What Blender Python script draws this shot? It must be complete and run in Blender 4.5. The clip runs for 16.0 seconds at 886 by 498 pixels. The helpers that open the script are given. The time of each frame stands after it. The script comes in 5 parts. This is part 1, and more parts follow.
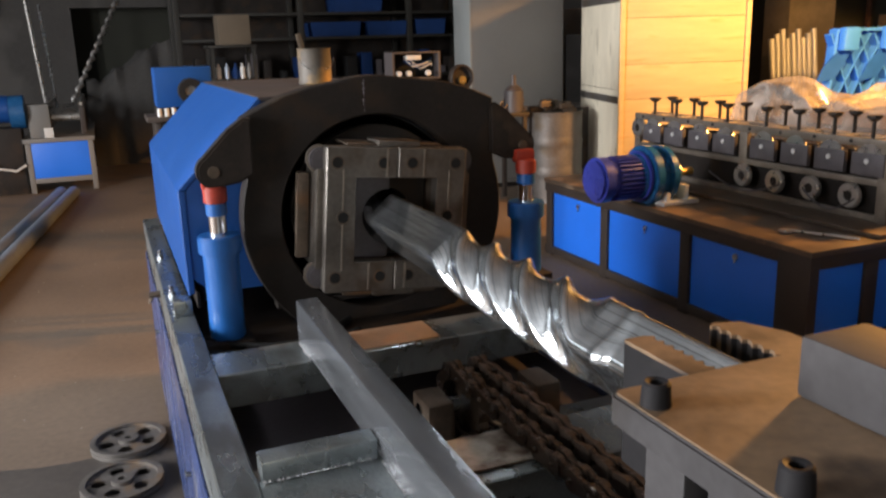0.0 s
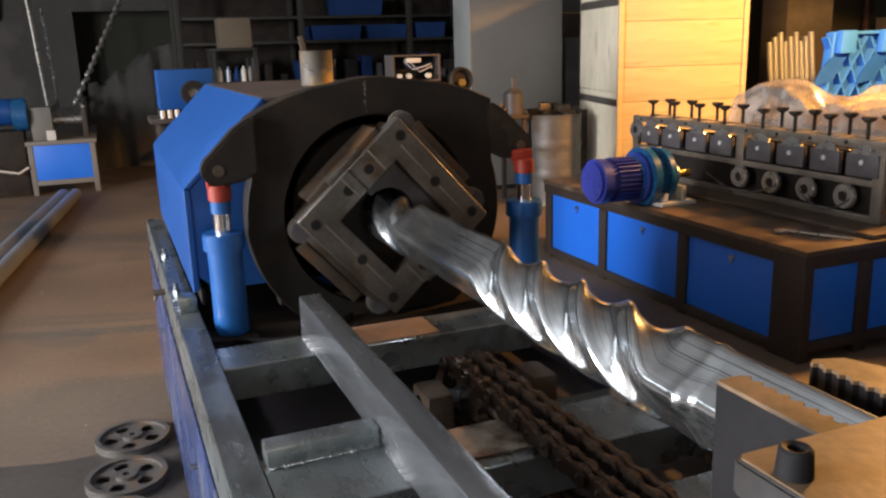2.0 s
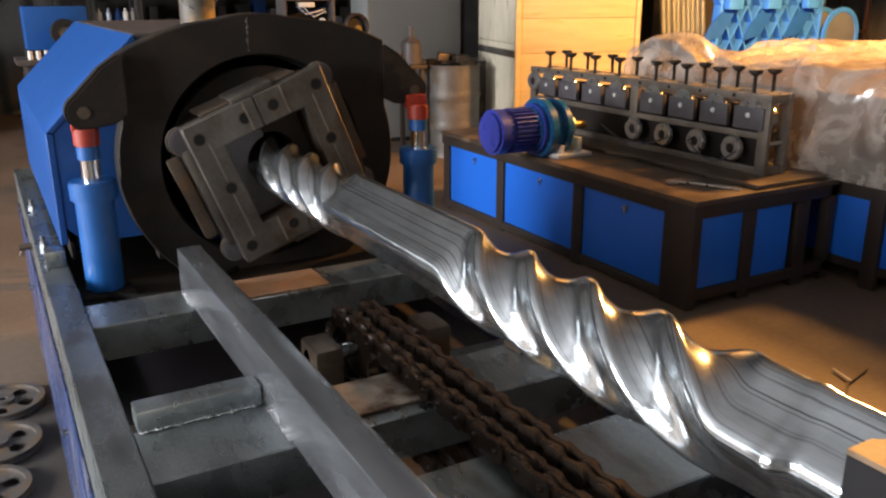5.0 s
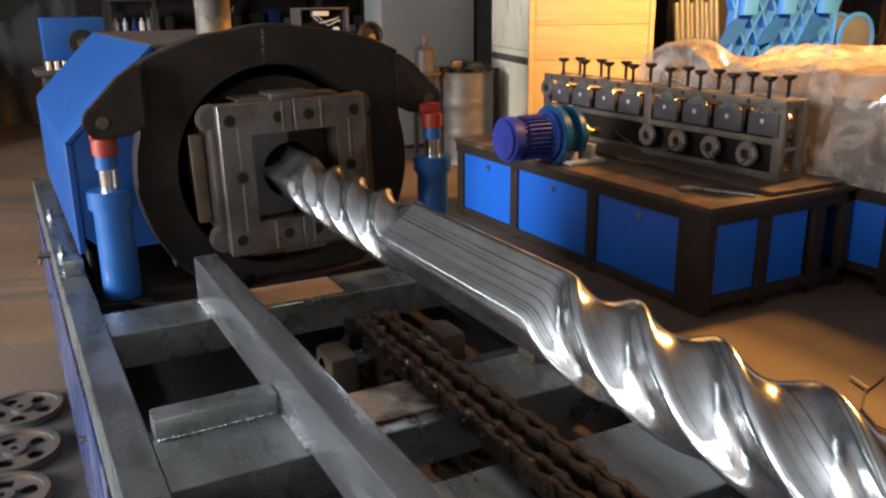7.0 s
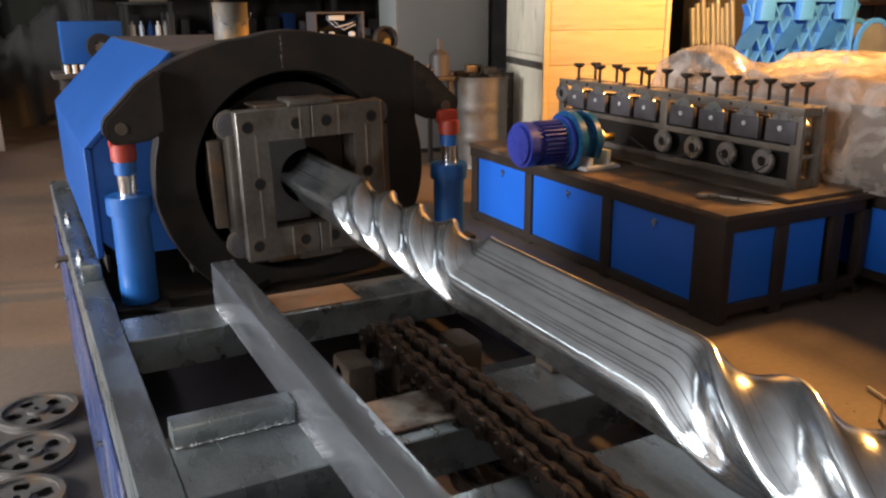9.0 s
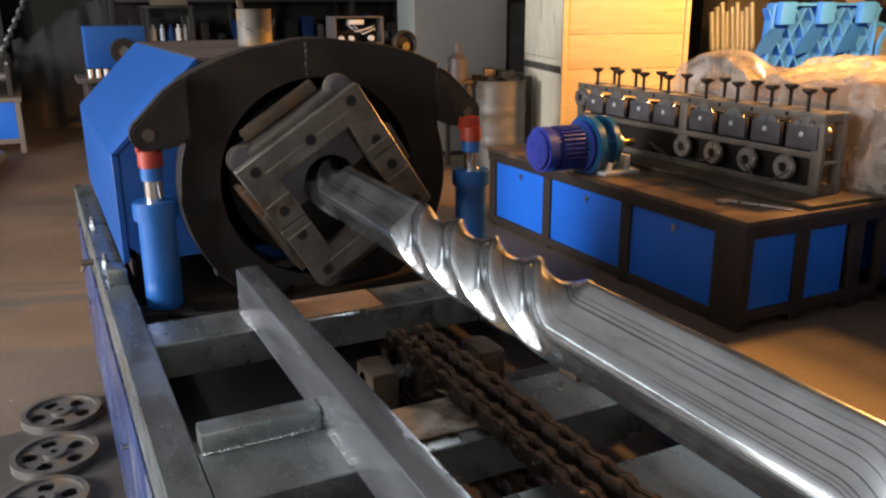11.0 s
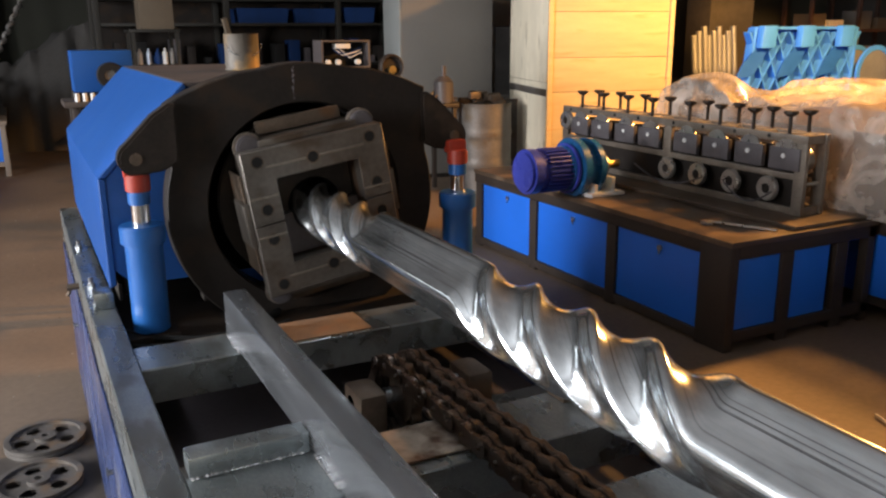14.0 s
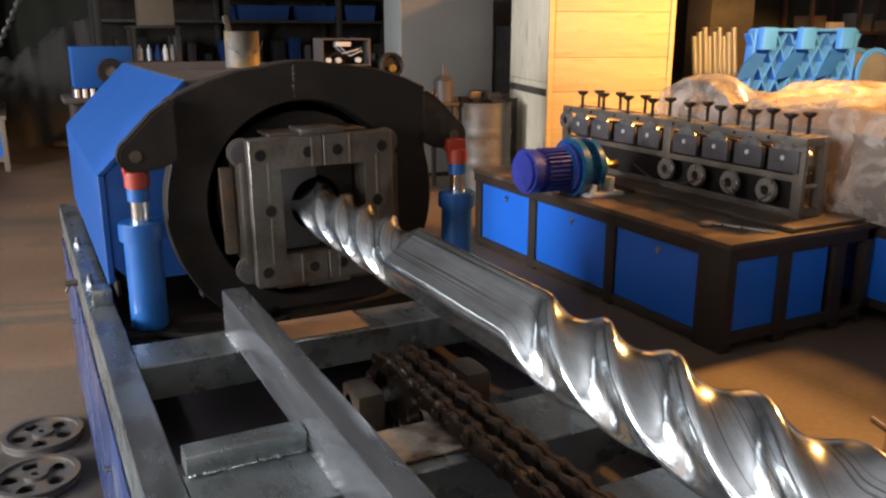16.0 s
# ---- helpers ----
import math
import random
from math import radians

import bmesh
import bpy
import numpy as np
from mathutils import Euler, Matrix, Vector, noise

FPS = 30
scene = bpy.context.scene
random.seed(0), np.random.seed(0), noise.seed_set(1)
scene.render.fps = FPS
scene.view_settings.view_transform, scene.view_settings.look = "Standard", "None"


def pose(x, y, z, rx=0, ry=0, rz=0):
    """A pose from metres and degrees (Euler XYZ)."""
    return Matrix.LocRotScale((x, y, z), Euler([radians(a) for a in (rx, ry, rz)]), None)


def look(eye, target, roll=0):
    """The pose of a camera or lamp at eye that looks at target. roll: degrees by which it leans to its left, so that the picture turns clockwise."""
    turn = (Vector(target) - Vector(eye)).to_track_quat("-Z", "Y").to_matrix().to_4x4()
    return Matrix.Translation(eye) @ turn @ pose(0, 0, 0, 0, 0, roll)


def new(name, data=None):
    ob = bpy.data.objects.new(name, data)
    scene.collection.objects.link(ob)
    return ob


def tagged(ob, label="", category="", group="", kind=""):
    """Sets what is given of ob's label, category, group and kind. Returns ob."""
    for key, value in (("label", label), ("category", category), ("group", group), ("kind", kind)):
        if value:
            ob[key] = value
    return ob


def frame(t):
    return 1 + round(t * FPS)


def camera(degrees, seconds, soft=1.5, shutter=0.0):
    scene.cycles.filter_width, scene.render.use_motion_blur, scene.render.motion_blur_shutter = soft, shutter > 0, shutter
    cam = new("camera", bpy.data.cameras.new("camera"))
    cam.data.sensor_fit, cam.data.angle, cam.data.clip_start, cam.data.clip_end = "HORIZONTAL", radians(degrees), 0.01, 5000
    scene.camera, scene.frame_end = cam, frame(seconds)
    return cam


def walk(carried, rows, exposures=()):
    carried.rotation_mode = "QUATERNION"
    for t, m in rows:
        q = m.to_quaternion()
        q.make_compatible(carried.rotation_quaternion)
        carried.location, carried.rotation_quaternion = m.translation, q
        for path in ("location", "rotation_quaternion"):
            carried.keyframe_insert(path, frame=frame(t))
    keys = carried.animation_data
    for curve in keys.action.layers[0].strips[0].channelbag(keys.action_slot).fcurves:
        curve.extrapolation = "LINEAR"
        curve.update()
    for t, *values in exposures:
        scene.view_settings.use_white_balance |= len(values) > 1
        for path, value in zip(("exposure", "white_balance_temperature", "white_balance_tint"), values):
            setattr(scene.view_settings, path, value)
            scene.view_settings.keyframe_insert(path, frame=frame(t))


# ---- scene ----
cam = camera(56.8, 16.0, soft=2.3, shutter=0.5)
PATH = [
    (0, (-0.001, -0.022, 1.649), (0.724, 1.777, 1.16), -1.7),
    (0.5, (-0.012, -0.043, 1.658), (0.719, 1.772, 1.244), -1.0),
    (1, (-0.03, -0.074, 1.658), (0.669, 1.757, 1.256), -1.5),
    (1.5, (-0.029, -0.082, 1.649), (0.682, 1.73, 1.192), -2.2),
    (2, (-0.021, -0.073, 1.644), (0.705, 1.728, 1.163), -1.7),
    (2.5, (0.009, -0.045, 1.625), (0.803, 1.721, 1.124), -0.6),
    (3, (0.045, -0.033, 1.621), (0.907, 1.694, 1.1), -0.6),
    (3.5, (0.057, -0.032, 1.601), (0.973, 1.648, 1.019), -0.7),
    (3.7, (0.048, -0.013, 1.599), (0.98, 1.647, 0.988), -0.5),
    (6, (0.033, -0.011, 1.611), (0.953, 1.671, 1.04), 0.0),
    (6.5, (0.031, -0.015, 1.611), (0.94, 1.673, 1.042), -0.3),
    (7, (0.031, -0.016, 1.612), (0.932, 1.674, 1.036), -0.6),
    (7.5, (0.029, -0.015, 1.617), (0.925, 1.677, 1.036), -0.2),
    (8, (0.027, -0.007, 1.621), (0.919, 1.687, 1.042), 0.2),
    (8.5, (0.029, -0.003, 1.622), (0.915, 1.696, 1.05), -0.3),
    (9, (0.023, -0.002, 1.623), (0.9, 1.704, 1.054), -0.4),
    (11.5, (-0.003, 0.006, 1.64), (0.839, 1.732, 1.081), -0.4),
    (12, (-0.008, 0.009, 1.639), (0.844, 1.734, 1.097), -0.2),
    (12.5, (-0.01, 0.007, 1.645), (0.852, 1.731, 1.111), -0.2),
    (13, (-0.008, -0.002, 1.648), (0.86, 1.722, 1.124), -0.2),
    (13.5, (-0.005, -0.003, 1.647), (0.87, 1.72, 1.131), -0.4),
    (14, (-0.003, -0.005, 1.643), (0.877, 1.717, 1.13), -0.4),
    (14.5, (-0.007, -0.007, 1.644), (0.875, 1.713, 1.13), 0.1),
    (15, (-0.009, -0.004, 1.643), (0.875, 1.715, 1.129), 0.2),
    (15.5, (-0.008, -0.009, 1.645), (0.875, 1.71, 1.13), 0.1),
    (16, (-0.004, -0.006, 1.646), (0.878, 1.713, 1.13), 0.1),
]
walk(cam, [(t, look(eye, target, roll)) for t, eye, target, roll in PATH])

# ---- world, lamps, exposure ----
scene.view_settings.exposure = 0.23
world = bpy.data.worlds.new("world")
scene.world = world
world.use_nodes = True
sky = world.node_tree.nodes.new("ShaderNodeTexSky")
sky.sky_type, sky.sun_disc = "NISHITA", False
sky.sun_elevation, sky.sun_rotation = radians(30), radians(200)
world.node_tree.nodes["Background"].inputs[1].default_value = 0.08
world.node_tree.links.new(sky.outputs[0], world.node_tree.nodes["Background"].inputs[0])


def area_lamp(name, m, w, h, watts, colour):
    data = bpy.data.lights.new(name, "AREA")
    data.shape, data.size, data.size_y, data.energy, data.color = "RECTANGLE", w, h, watts, colour
    ob = new(name, data)
    ob.matrix_world = m
    return ob


# daylight in the open yard doors
for door_y, watts in ((-0.8, 360), (3.3, 980)):
    area_lamp("door_daylight", look((-6.7, door_y, 2.55), (1.0, 2.2, 0.9)), 1.8, 2.6, watts, (0.975, 0.965, 0.99))
area_lamp("rear_door_daylight", look((-0.8, -5.7, 1.9), (0.6, 2.0, 1.0)), 3.0, 3.0, 8, (0.92, 0.96, 1.0))
# daylight through the clerestory high in the west wall
area_lamp("clerestory_daylight", look((-7.02, 10.0, 4.35), (0.0, 7.0, 2.0)), 7.6, 0.8, 65, (0.95, 0.97, 1.0))
# the warm hall lamp over the roll former
lamp = bpy.data.lights.new("hall_lamp_bulb", "SPOT")
LAMP = (6.25, 3.35, 3.25)
lamp.energy, lamp.color, lamp.shadow_soft_size, lamp.spot_size, lamp.spot_blend = 1700, (1.0, 0.46, 0.115), 0.22, radians(155), 0.06
new("hall_lamp_bulb", lamp).matrix_world = look(LAMP, (LAMP[0] - 0.05, LAMP[1], 0.0))

# ---- materials ----


def mat(name, colour, rough=0.6, metal=0.0, vary=0.25, scale=6.0, bump=0.15, fine=60.0, stain=None, stain_at=0.6, rvary=0.15, stretch=(1, 1, 1), coat=0.0, spec=0.5):
    """A surface with blotches, fine grain, relief and, where given, stains of another colour."""
    m = bpy.data.materials.new(name)
    m.use_nodes = True
    nt = m.node_tree
    n, l = nt.nodes, nt.links
    p = n["Principled BSDF"]
    tc = n.new("ShaderNodeTexCoord")
    mp = n.new("ShaderNodeMapping")
    mp.inputs["Scale"].default_value = stretch
    l.new(tc.outputs["Object"], mp.inputs[0])
    big, small = n.new("ShaderNodeTexNoise"), n.new("ShaderNodeTexNoise")
    for node, s, d in ((big, scale, 5), (small, fine, 3)):
        node.inputs["Scale"].default_value, node.inputs["Detail"].default_value = s, d
        l.new(mp.outputs[0], node.inputs["Vector"])
    ramp = n.new("ShaderNodeValToRGB")
    c = Vector(colour)
    ramp.color_ramp.elements[0].position, ramp.color_ramp.elements[1].position = 0.3, 0.72
    ramp.color_ramp.elements[0].color = (*(c * (1 - vary)), 1)
    ramp.color_ramp.elements[1].color = (*[min(v * (1 + vary * 0.7), 0.95) for v in c], 1)
    mixed = n.new("ShaderNodeMath")
    mixed.operation = "MULTIPLY_ADD"
    mixed.inputs[1].default_value = 0.35
    l.new(small.outputs[0], mixed.inputs[0])
    half = n.new("ShaderNodeMath")
    half.operation = "MULTIPLY"
    half.inputs[1].default_value = 0.65
    l.new(big.outputs[0], half.inputs[0])
    l.new(half.outputs[0], mixed.inputs[2])
    l.new(mixed.outputs[0], ramp.inputs[0])
    out = ramp.outputs[0]
    if stain:
        sn = n.new("ShaderNodeTexNoise")
        sn.inputs["Scale"].default_value, sn.inputs["Detail"].default_value = scale * 0.7 + 0.7, 8
        l.new(mp.outputs[0], sn.inputs["Vector"])
        sr = n.new("ShaderNodeValToRGB")
        sr.color_ramp.elements[0].position, sr.color_ramp.elements[1].position = stain_at - 0.06, stain_at + 0.06
        l.new(sn.outputs[0], sr.inputs[0])
        mx = n.new("ShaderNodeMix")
        mx.data_type = "RGBA"
        l.new(sr.outputs[0], mx.inputs[0])
        l.new(out, mx.inputs[6])
        mx.inputs[7].default_value = (*stain, 1)
        out = mx.outputs[2]
    l.new(out, p.inputs["Base Color"])
    rr = n.new("ShaderNodeMapRange")
    rr.inputs[3].default_value, rr.inputs[4].default_value = max(rough - rvary, 0.03), min(rough + rvary, 1)
    l.new(big.outputs[0], rr.inputs[0])
    l.new(rr.outputs[0], p.inputs["Roughness"])
    p.inputs["Metallic"].default_value = metal
    p.inputs["Coat Weight"].default_value = coat
    p.inputs["Specular IOR Level"].default_value = spec
    if bump:
        bp = n.new("ShaderNodeBump")
        bp.inputs["Strength"].default_value, bp.inputs["Distance"].default_value = bump, 0.004
        l.new(mixed.outputs[0], bp.inputs["Height"])
        l.new(bp.outputs[0], p.inputs["Normal"])
    return m


CONCRETE = mat("concrete_floor", (0.135, 0.097, 0.067), 0.75, 0, 0.35, 0.9, 0.25, 30, (0.085, 0.07, 0.056), 0.64)
PLASTER = mat("grey_plaster", (0.055, 0.052, 0.049), 0.85, 0, 0.3, 0.8, 0.2, 25, (0.08, 0.075, 0.07), 0.6)
# for walls out of view, paler than the grey plaster to bounce fill light
BOUNCEWALL = mat("pale_bounce_plaster", (0.34, 0.335, 0.32), 0.85, 0, 0.2, 0.8, 0.2, 25)
ROOFING = mat("roof_sheet", (0.27, 0.275, 0.28), 0.7, 0, 0.2, 1.5, 0.1)
DARKWALL = mat("dark_olive_sheet", (0.03, 0.032, 0.024), 0.9, 0, 0.3, 2, 0.2)
BLUE = mat("blue_paint", (0.007, 0.055, 0.215), 0.42, 0, 0.14, 3, 0.05, 90, (0.012, 0.07, 0.28), 0.68, 0.1, spec=0.3)
PANELBLUE = mat("panel_blue_paint", (0.014, 0.15, 0.72), 0.4, 0, 0.1, 3, 0.04, 90)
CYLBLUE = mat("cylinder_blue_paint", (0.01, 0.085, 0.29), 0.35, 0, 0.15, 12, 0.06, 90, (0.02, 0.12, 0.3), 0.66)
MOTORBLUE = mat("motor_violet_paint", (0.035, 0.05, 0.32), 0.3, 0, 0.12, 8, 0.05, 90)
GEARBLUE = mat("gearbox_teal_paint", (0.013, 0.085, 0.22), 0.25, 0, 0.15, 8, 0.06, 90)
LATTICEBLUE = mat("light_blue_casting", (0.05, 0.25, 0.92), 0.5, 0, 0.15, 6, 0.1, 80)
SIDEBLUE = mat("glossy_side_blue", (0.032, 0.05, 0.13), 0.26, 0, 0.4, 5, 0.08, 60, (0.10, 0.11, 0.16), 0.58)
TOPGREY = mat("housing_top_grey", (0.06, 0.052, 0.052), 0.5, 0, 0.25, 3, 0.08, 60)
JAWSTEEL = mat("dark_jaw_steel", (0.013, 0.0125, 0.0135), 0.6, 0, 0.35, 9, 0.2, 60, (0.026, 0.022, 0.019), 0.62, spec=0.15)
SPOTTED = mat("rust_spotted_plate", (0.30, 0.265, 0.22), 0.42, 0.35, 0.4, 16, 0.35, 70, (0.07, 0.036, 0.018), 0.55)
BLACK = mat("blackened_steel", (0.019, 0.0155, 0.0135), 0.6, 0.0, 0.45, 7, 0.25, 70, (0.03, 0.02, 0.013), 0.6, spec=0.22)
EARRUST = mat("rusty_ear_steel", (0.022, 0.017, 0.014), 0.58, 0.0, 0.5, 14, 0.5, 90, (0.04, 0.027, 0.018), 0.62, spec=0.22)
TUBEGREY = mat("grey_stock_tube", (0.27, 0.30, 0.34), 0.45, 0.3, 0.12, 3, 0.0)
BLOCKDARK = mat("dark_bearing_block", (0.085, 0.078, 0.085), 0.5, 0.2, 0.3, 12, 0.2, 80)
BLACKFRAME = mat("dark_brown_frame_paint", (0.03, 0.021, 0.016), 0.6, 0, 0.3, 6, 0.15, 60)
RUSTY = mat("oily_brown_steel", (0.10, 0.075, 0.055), 0.5, 0.45, 0.45, 9, 0.3, 80, (0.13, 0.07, 0.035), 0.6)
CHUCKSTEEL = mat("worn_chuck_steel", (0.125, 0.112, 0.098), 0.38, 0.6, 0.4, 9, 0.25, 70, (0.075, 0.055, 0.04), 0.6, rvary=0.2)
STEEL = mat("mill_steel", (0.41, 0.435, 0.465), 0.25, 0.88, 0.2, 6, 0.1, 140, (0.24, 0.25, 0.26), 0.66, stretch=(3, 0.5, 3))
RAILSTEEL = mat("bed_rail_steel", (0.29, 0.32, 0.325), 0.29, 0.82, 0.35, 7, 0.25, 140, (0.19, 0.195, 0.18), 0.64, rvary=0.2, stretch=(2, 0.7, 2))
WELD = mat("weld_bead", (0.55, 0.55, 0.55), 0.25, 0.9, 0.4, 40, 0.6, 200)
CHROME = mat("chrome_rod", (0.75, 0.75, 0.76), 0.12, 1, 0.05, 5, 0.0)
RED = mat("red_clevis_paint", (0.28, 0.026, 0.012), 0.45, 0, 0.2, 20, 0.1)
TAN = mat("tan_dust_plate", (0.17, 0.112, 0.066), 0.5, 0.1, 0.5, 7, 0.4, 60, (0.03, 0.02, 0.014), 0.59)
CARRIAGE = mat("carriage_grey_steel", (0.04, 0.038, 0.039), 0.6, 0, 0.4, 6, 0.2, 60, (0.026, 0.023, 0.021), 0.56, spec=0.25)
WOOD = mat("crate_plywood", (0.54, 0.42, 0.22), 0.7, 0, 0.18, 2.2, 0.15, 50, (0.48, 0.3, 0.12), 0.66, stretch=(1, 1, 6))
WHITEWOOD = mat("pale_plywood", (0.70, 0.64, 0.50), 0.75, 0, 0.15, 3, 0.2, 50, (0.34, 0.30, 0.22), 0.66, stretch=(3, 3, 1))
BENCHTOP = mat("oily_bench_top", (0.085, 0.061, 0.043), 0.36, 0.1, 0.45, 5, 0.2, 60, (0.16, 0.11, 0.07), 0.6)
ZINC = mat("zinc_plated_steel", (0.62, 0.62, 0.62), 0.45, 0.3, 0.1, 20, 0.05)
ROLLSTEEL = mat("roller_head_steel", (0.20, 0.172, 0.142), 0.4, 0.5, 0.35, 10, 0.2, 90)
BEARING = mat("bearing_steel", (0.45, 0.44, 0.42), 0.3, 0.85, 0.2, 20, 0.1)
BRASS = mat("brass_shaft", (0.6, 0.42, 0.14), 0.3, 0.9, 0.15, 20, 0.05)
GREYCAB = mat("grey_cabinet_paint", (0.14, 0.134, 0.123), 0.55, 0, 0.12, 2, 0.05)
WHITECAB = mat("cabinet_side_paint", (0.22, 0.235, 0.23), 0.5, 0, 0.1, 2, 0.05)
DRUMGREY = mat("drum_grey_steel", (0.125, 0.115, 0.105), 0.5, 0.4, 0.35, 4, 0.2, 50, (0.10, 0.075, 0.05), 0.6)
CARTON = mat("carton", (0.10, 0.076, 0.05), 0.8, 0, 0.2, 3, 0.1)
SHELFBROWN = mat("rack_brown_steel", (0.015, 0.014, 0.011), 0.6, 0, 0.3, 5, 0.1)
BINBLUE = mat("bin_blue_plastic", (0.008, 0.028, 0.10), 0.75, 0, 0.2, 5, 0.05, spec=0.15)
CASTGREY = mat("cast_iron_pulley", (0.115, 0.105, 0.095), 0.5, 0.4, 0.3, 12, 0.25, 80, (0.15, 0.10, 0.06), 0.62)
PIPEBLUE = mat("blue_grey_pipe", (0.24, 0.28, 0.34), 0.4, 0.4, 0.25, 4, 0.1)
CHAINSTEEL = mat("greased_chain_steel", (0.036, 0.026, 0.02), 0.3, 0.45, 0.4, 22, 0.3, 120)
RUBBER = mat("black_rubber", (0.011, 0.011, 0.011), 0.8, 0, 0.2, 10, 0.1, spec=0.2)
PAINTTIN = mat("spattered_tin", (0.085, 0.072, 0.056), 0.6, 0.1, 0.3, 9, 0.2, 60, (0.28, 0.17, 0.06), 0.57)
RACKRED = mat("rack_red_brown_paint", (0.06, 0.028, 0.018), 0.6, 0, 0.3, 5, 0.1)
FLOORDARK = mat("dark_patch_concrete", (0.07, 0.06, 0.052), 0.55, 0, 0.4, 1.6, 0.25, 30, (0.035, 0.03, 0.027), 0.56)
LATTICEDEEP = mat("deep_blue_casting", (0.012, 0.10, 0.5), 0.5, 0, 0.2, 6, 0.1, 80)
TANBROWN = mat("tan_brown_film", (0.18, 0.13, 0.092), 0.6, 0.1, 0.35, 14, 0.2, 80, (0.2, 0.12, 0.07), 0.6)
WHITEPLASTIC = mat("white_plastic", (0.5, 0.5, 0.48), 0.4, 0, 0.05, 5, 0.0)


def galvanized():
    """Bright zinc-coated steel with fine dark draw lines along the tube's length."""
    m = mat("galvanized_tube_steel", (0.63, 0.675, 0.70), 0.17, 0.97, 0.3, 22, 0.3, 75, rvary=0.13, stretch=(1, 0.25, 1))
    nt = m.node_tree
    n, l = nt.nodes, nt.links
    p = n["Principled BSDF"]
    uv = n.new("ShaderNodeUVMap")
    uv.uv_map = "girth"
    mp = n.new("ShaderNodeMapping")
    mp.inputs["Scale"].default_value = (330, 0.8, 1)
    l.new(uv.outputs[0], mp.inputs[0])
    lines = n.new("ShaderNodeTexNoise")
    lines.inputs["Scale"].default_value, lines.inputs["Detail"].default_value = 1.0, 3
    l.new(mp.outputs[0], lines.inputs["Vector"])
    ramp = n.new("ShaderNodeValToRGB")
    e = ramp.color_ramp.elements
    e[0].position, e[0].color = 0.37, (0.07, 0.07, 0.07, 1)
    e[1].position, e[1].color = 0.41, (0.93, 0.93, 0.93, 1)
    e.new(0.62).color = (1, 1, 1, 1)
    l.new(lines.outputs[0], ramp.inputs[0])
    mul = n.new("ShaderNodeMix")
    mul.data_type, mul.blend_type = "RGBA", "MULTIPLY"
    mul.inputs[0].default_value = 0.82
    old = p.inputs["Base Color"].links[0].from_socket
    l.new(old, mul.inputs[6])
    l.new(ramp.outputs[0], mul.inputs[7])
    l.new(mul.outputs[2], p.inputs["Base Color"])
    return m


GALV = galvanized()


def wrap_film():
    m = mat("plastic_film", (0.56, 0.51, 0.46), 0.16, 0, 0.3, 4, 1.0, 13, coat=0.5, stretch=(1, 1, 0.3))
    nt = m.node_tree
    clear, mix = nt.nodes.new("ShaderNodeBsdfTransparent"), nt.nodes.new("ShaderNodeMixShader")
    # thicker and thinner layers of sheet
    tc, no, rg = nt.nodes.new("ShaderNodeTexCoord"), nt.nodes.new("ShaderNodeTexNoise"), nt.nodes.new("ShaderNodeMapRange")
    no.inputs["Scale"].default_value, no.inputs["Detail"].default_value, no.inputs["Distortion"].default_value = 5.5, 6, 1.2
    nt.links.new(tc.outputs["Object"], no.inputs["Vector"])
    rg.inputs[1].default_value, rg.inputs[2].default_value, rg.inputs[3].default_value, rg.inputs[4].default_value = 0.35, 0.65, 0.36, 0.8
    nt.links.new(no.outputs[0], rg.inputs[0])
    nt.links.new(rg.outputs[0], mix.inputs[0])
    nt.links.new(nt.nodes["Principled BSDF"].outputs[0], mix.inputs[1])
    nt.links.new(clear.outputs[0], mix.inputs[2])
    nt.links.new(mix.outputs[0], nt.nodes["Material Output"].inputs[0])
    return m


FILM = wrap_film()

# ---- mesh helpers ----
ORG = {}


def box(bm, x0, y0, z0, x1, y1, z1, bev=0.0, m=None):
    r = bmesh.ops.create_cube(bm, size=1)
    vs = r["verts"]
    for v in vs:
        v.co = Vector(((x0 + x1) / 2 + v.co.x * (x1 - x0), (y0 + y1) / 2 + v.co.y * (y1 - y0), (z0 + z1) / 2 + v.co.z * (z1 - z0)))
    if m is not None:
        bmesh.ops.transform(bm, matrix=m, verts=vs)
    if bev:
        es = {e for v in vs for e in v.link_edges}
        bmesh.ops.bevel(bm, geom=list(es), offset=bev, segments=2, affect="EDGES", profile=0.6)
    return bm


def cyl(bm, a, b, r, r2=None, seg=24, bev=0.0):
    a, b = Vector(a), Vector(b)
    d = b - a
    made = bmesh.ops.create_cone(bm, cap_ends=True, segments=seg, radius1=r, radius2=r if r2 is None else r2, depth=d.length)
    rot = Vector((0, 0, 1)).rotation_difference(d.normalized()).to_matrix().to_4x4()
    bmesh.ops.transform(bm, matrix=Matrix.Translation((a + b) / 2) @ rot, verts=made["verts"])
    if bev:
        es = [e for e in {e for v in made["verts"] for e in v.link_edges} if any(len(f.verts) > 4 for f in e.link_faces)]
        bmesh.ops.bevel(bm, geom=es, offset=bev, segments=2, affect="EDGES")
    return bm


def ball(bm, c, r, sz=1.0, seg=12):
    made = bmesh.ops.create_uvsphere(bm, u_segments=seg, v_segments=max(6, seg // 2), radius=r)
    bmesh.ops.transform(bm, matrix=Matrix.Translation(c) @ Matrix.Diagonal((1, 1, sz, 1)), verts=made["verts"])
    return bm


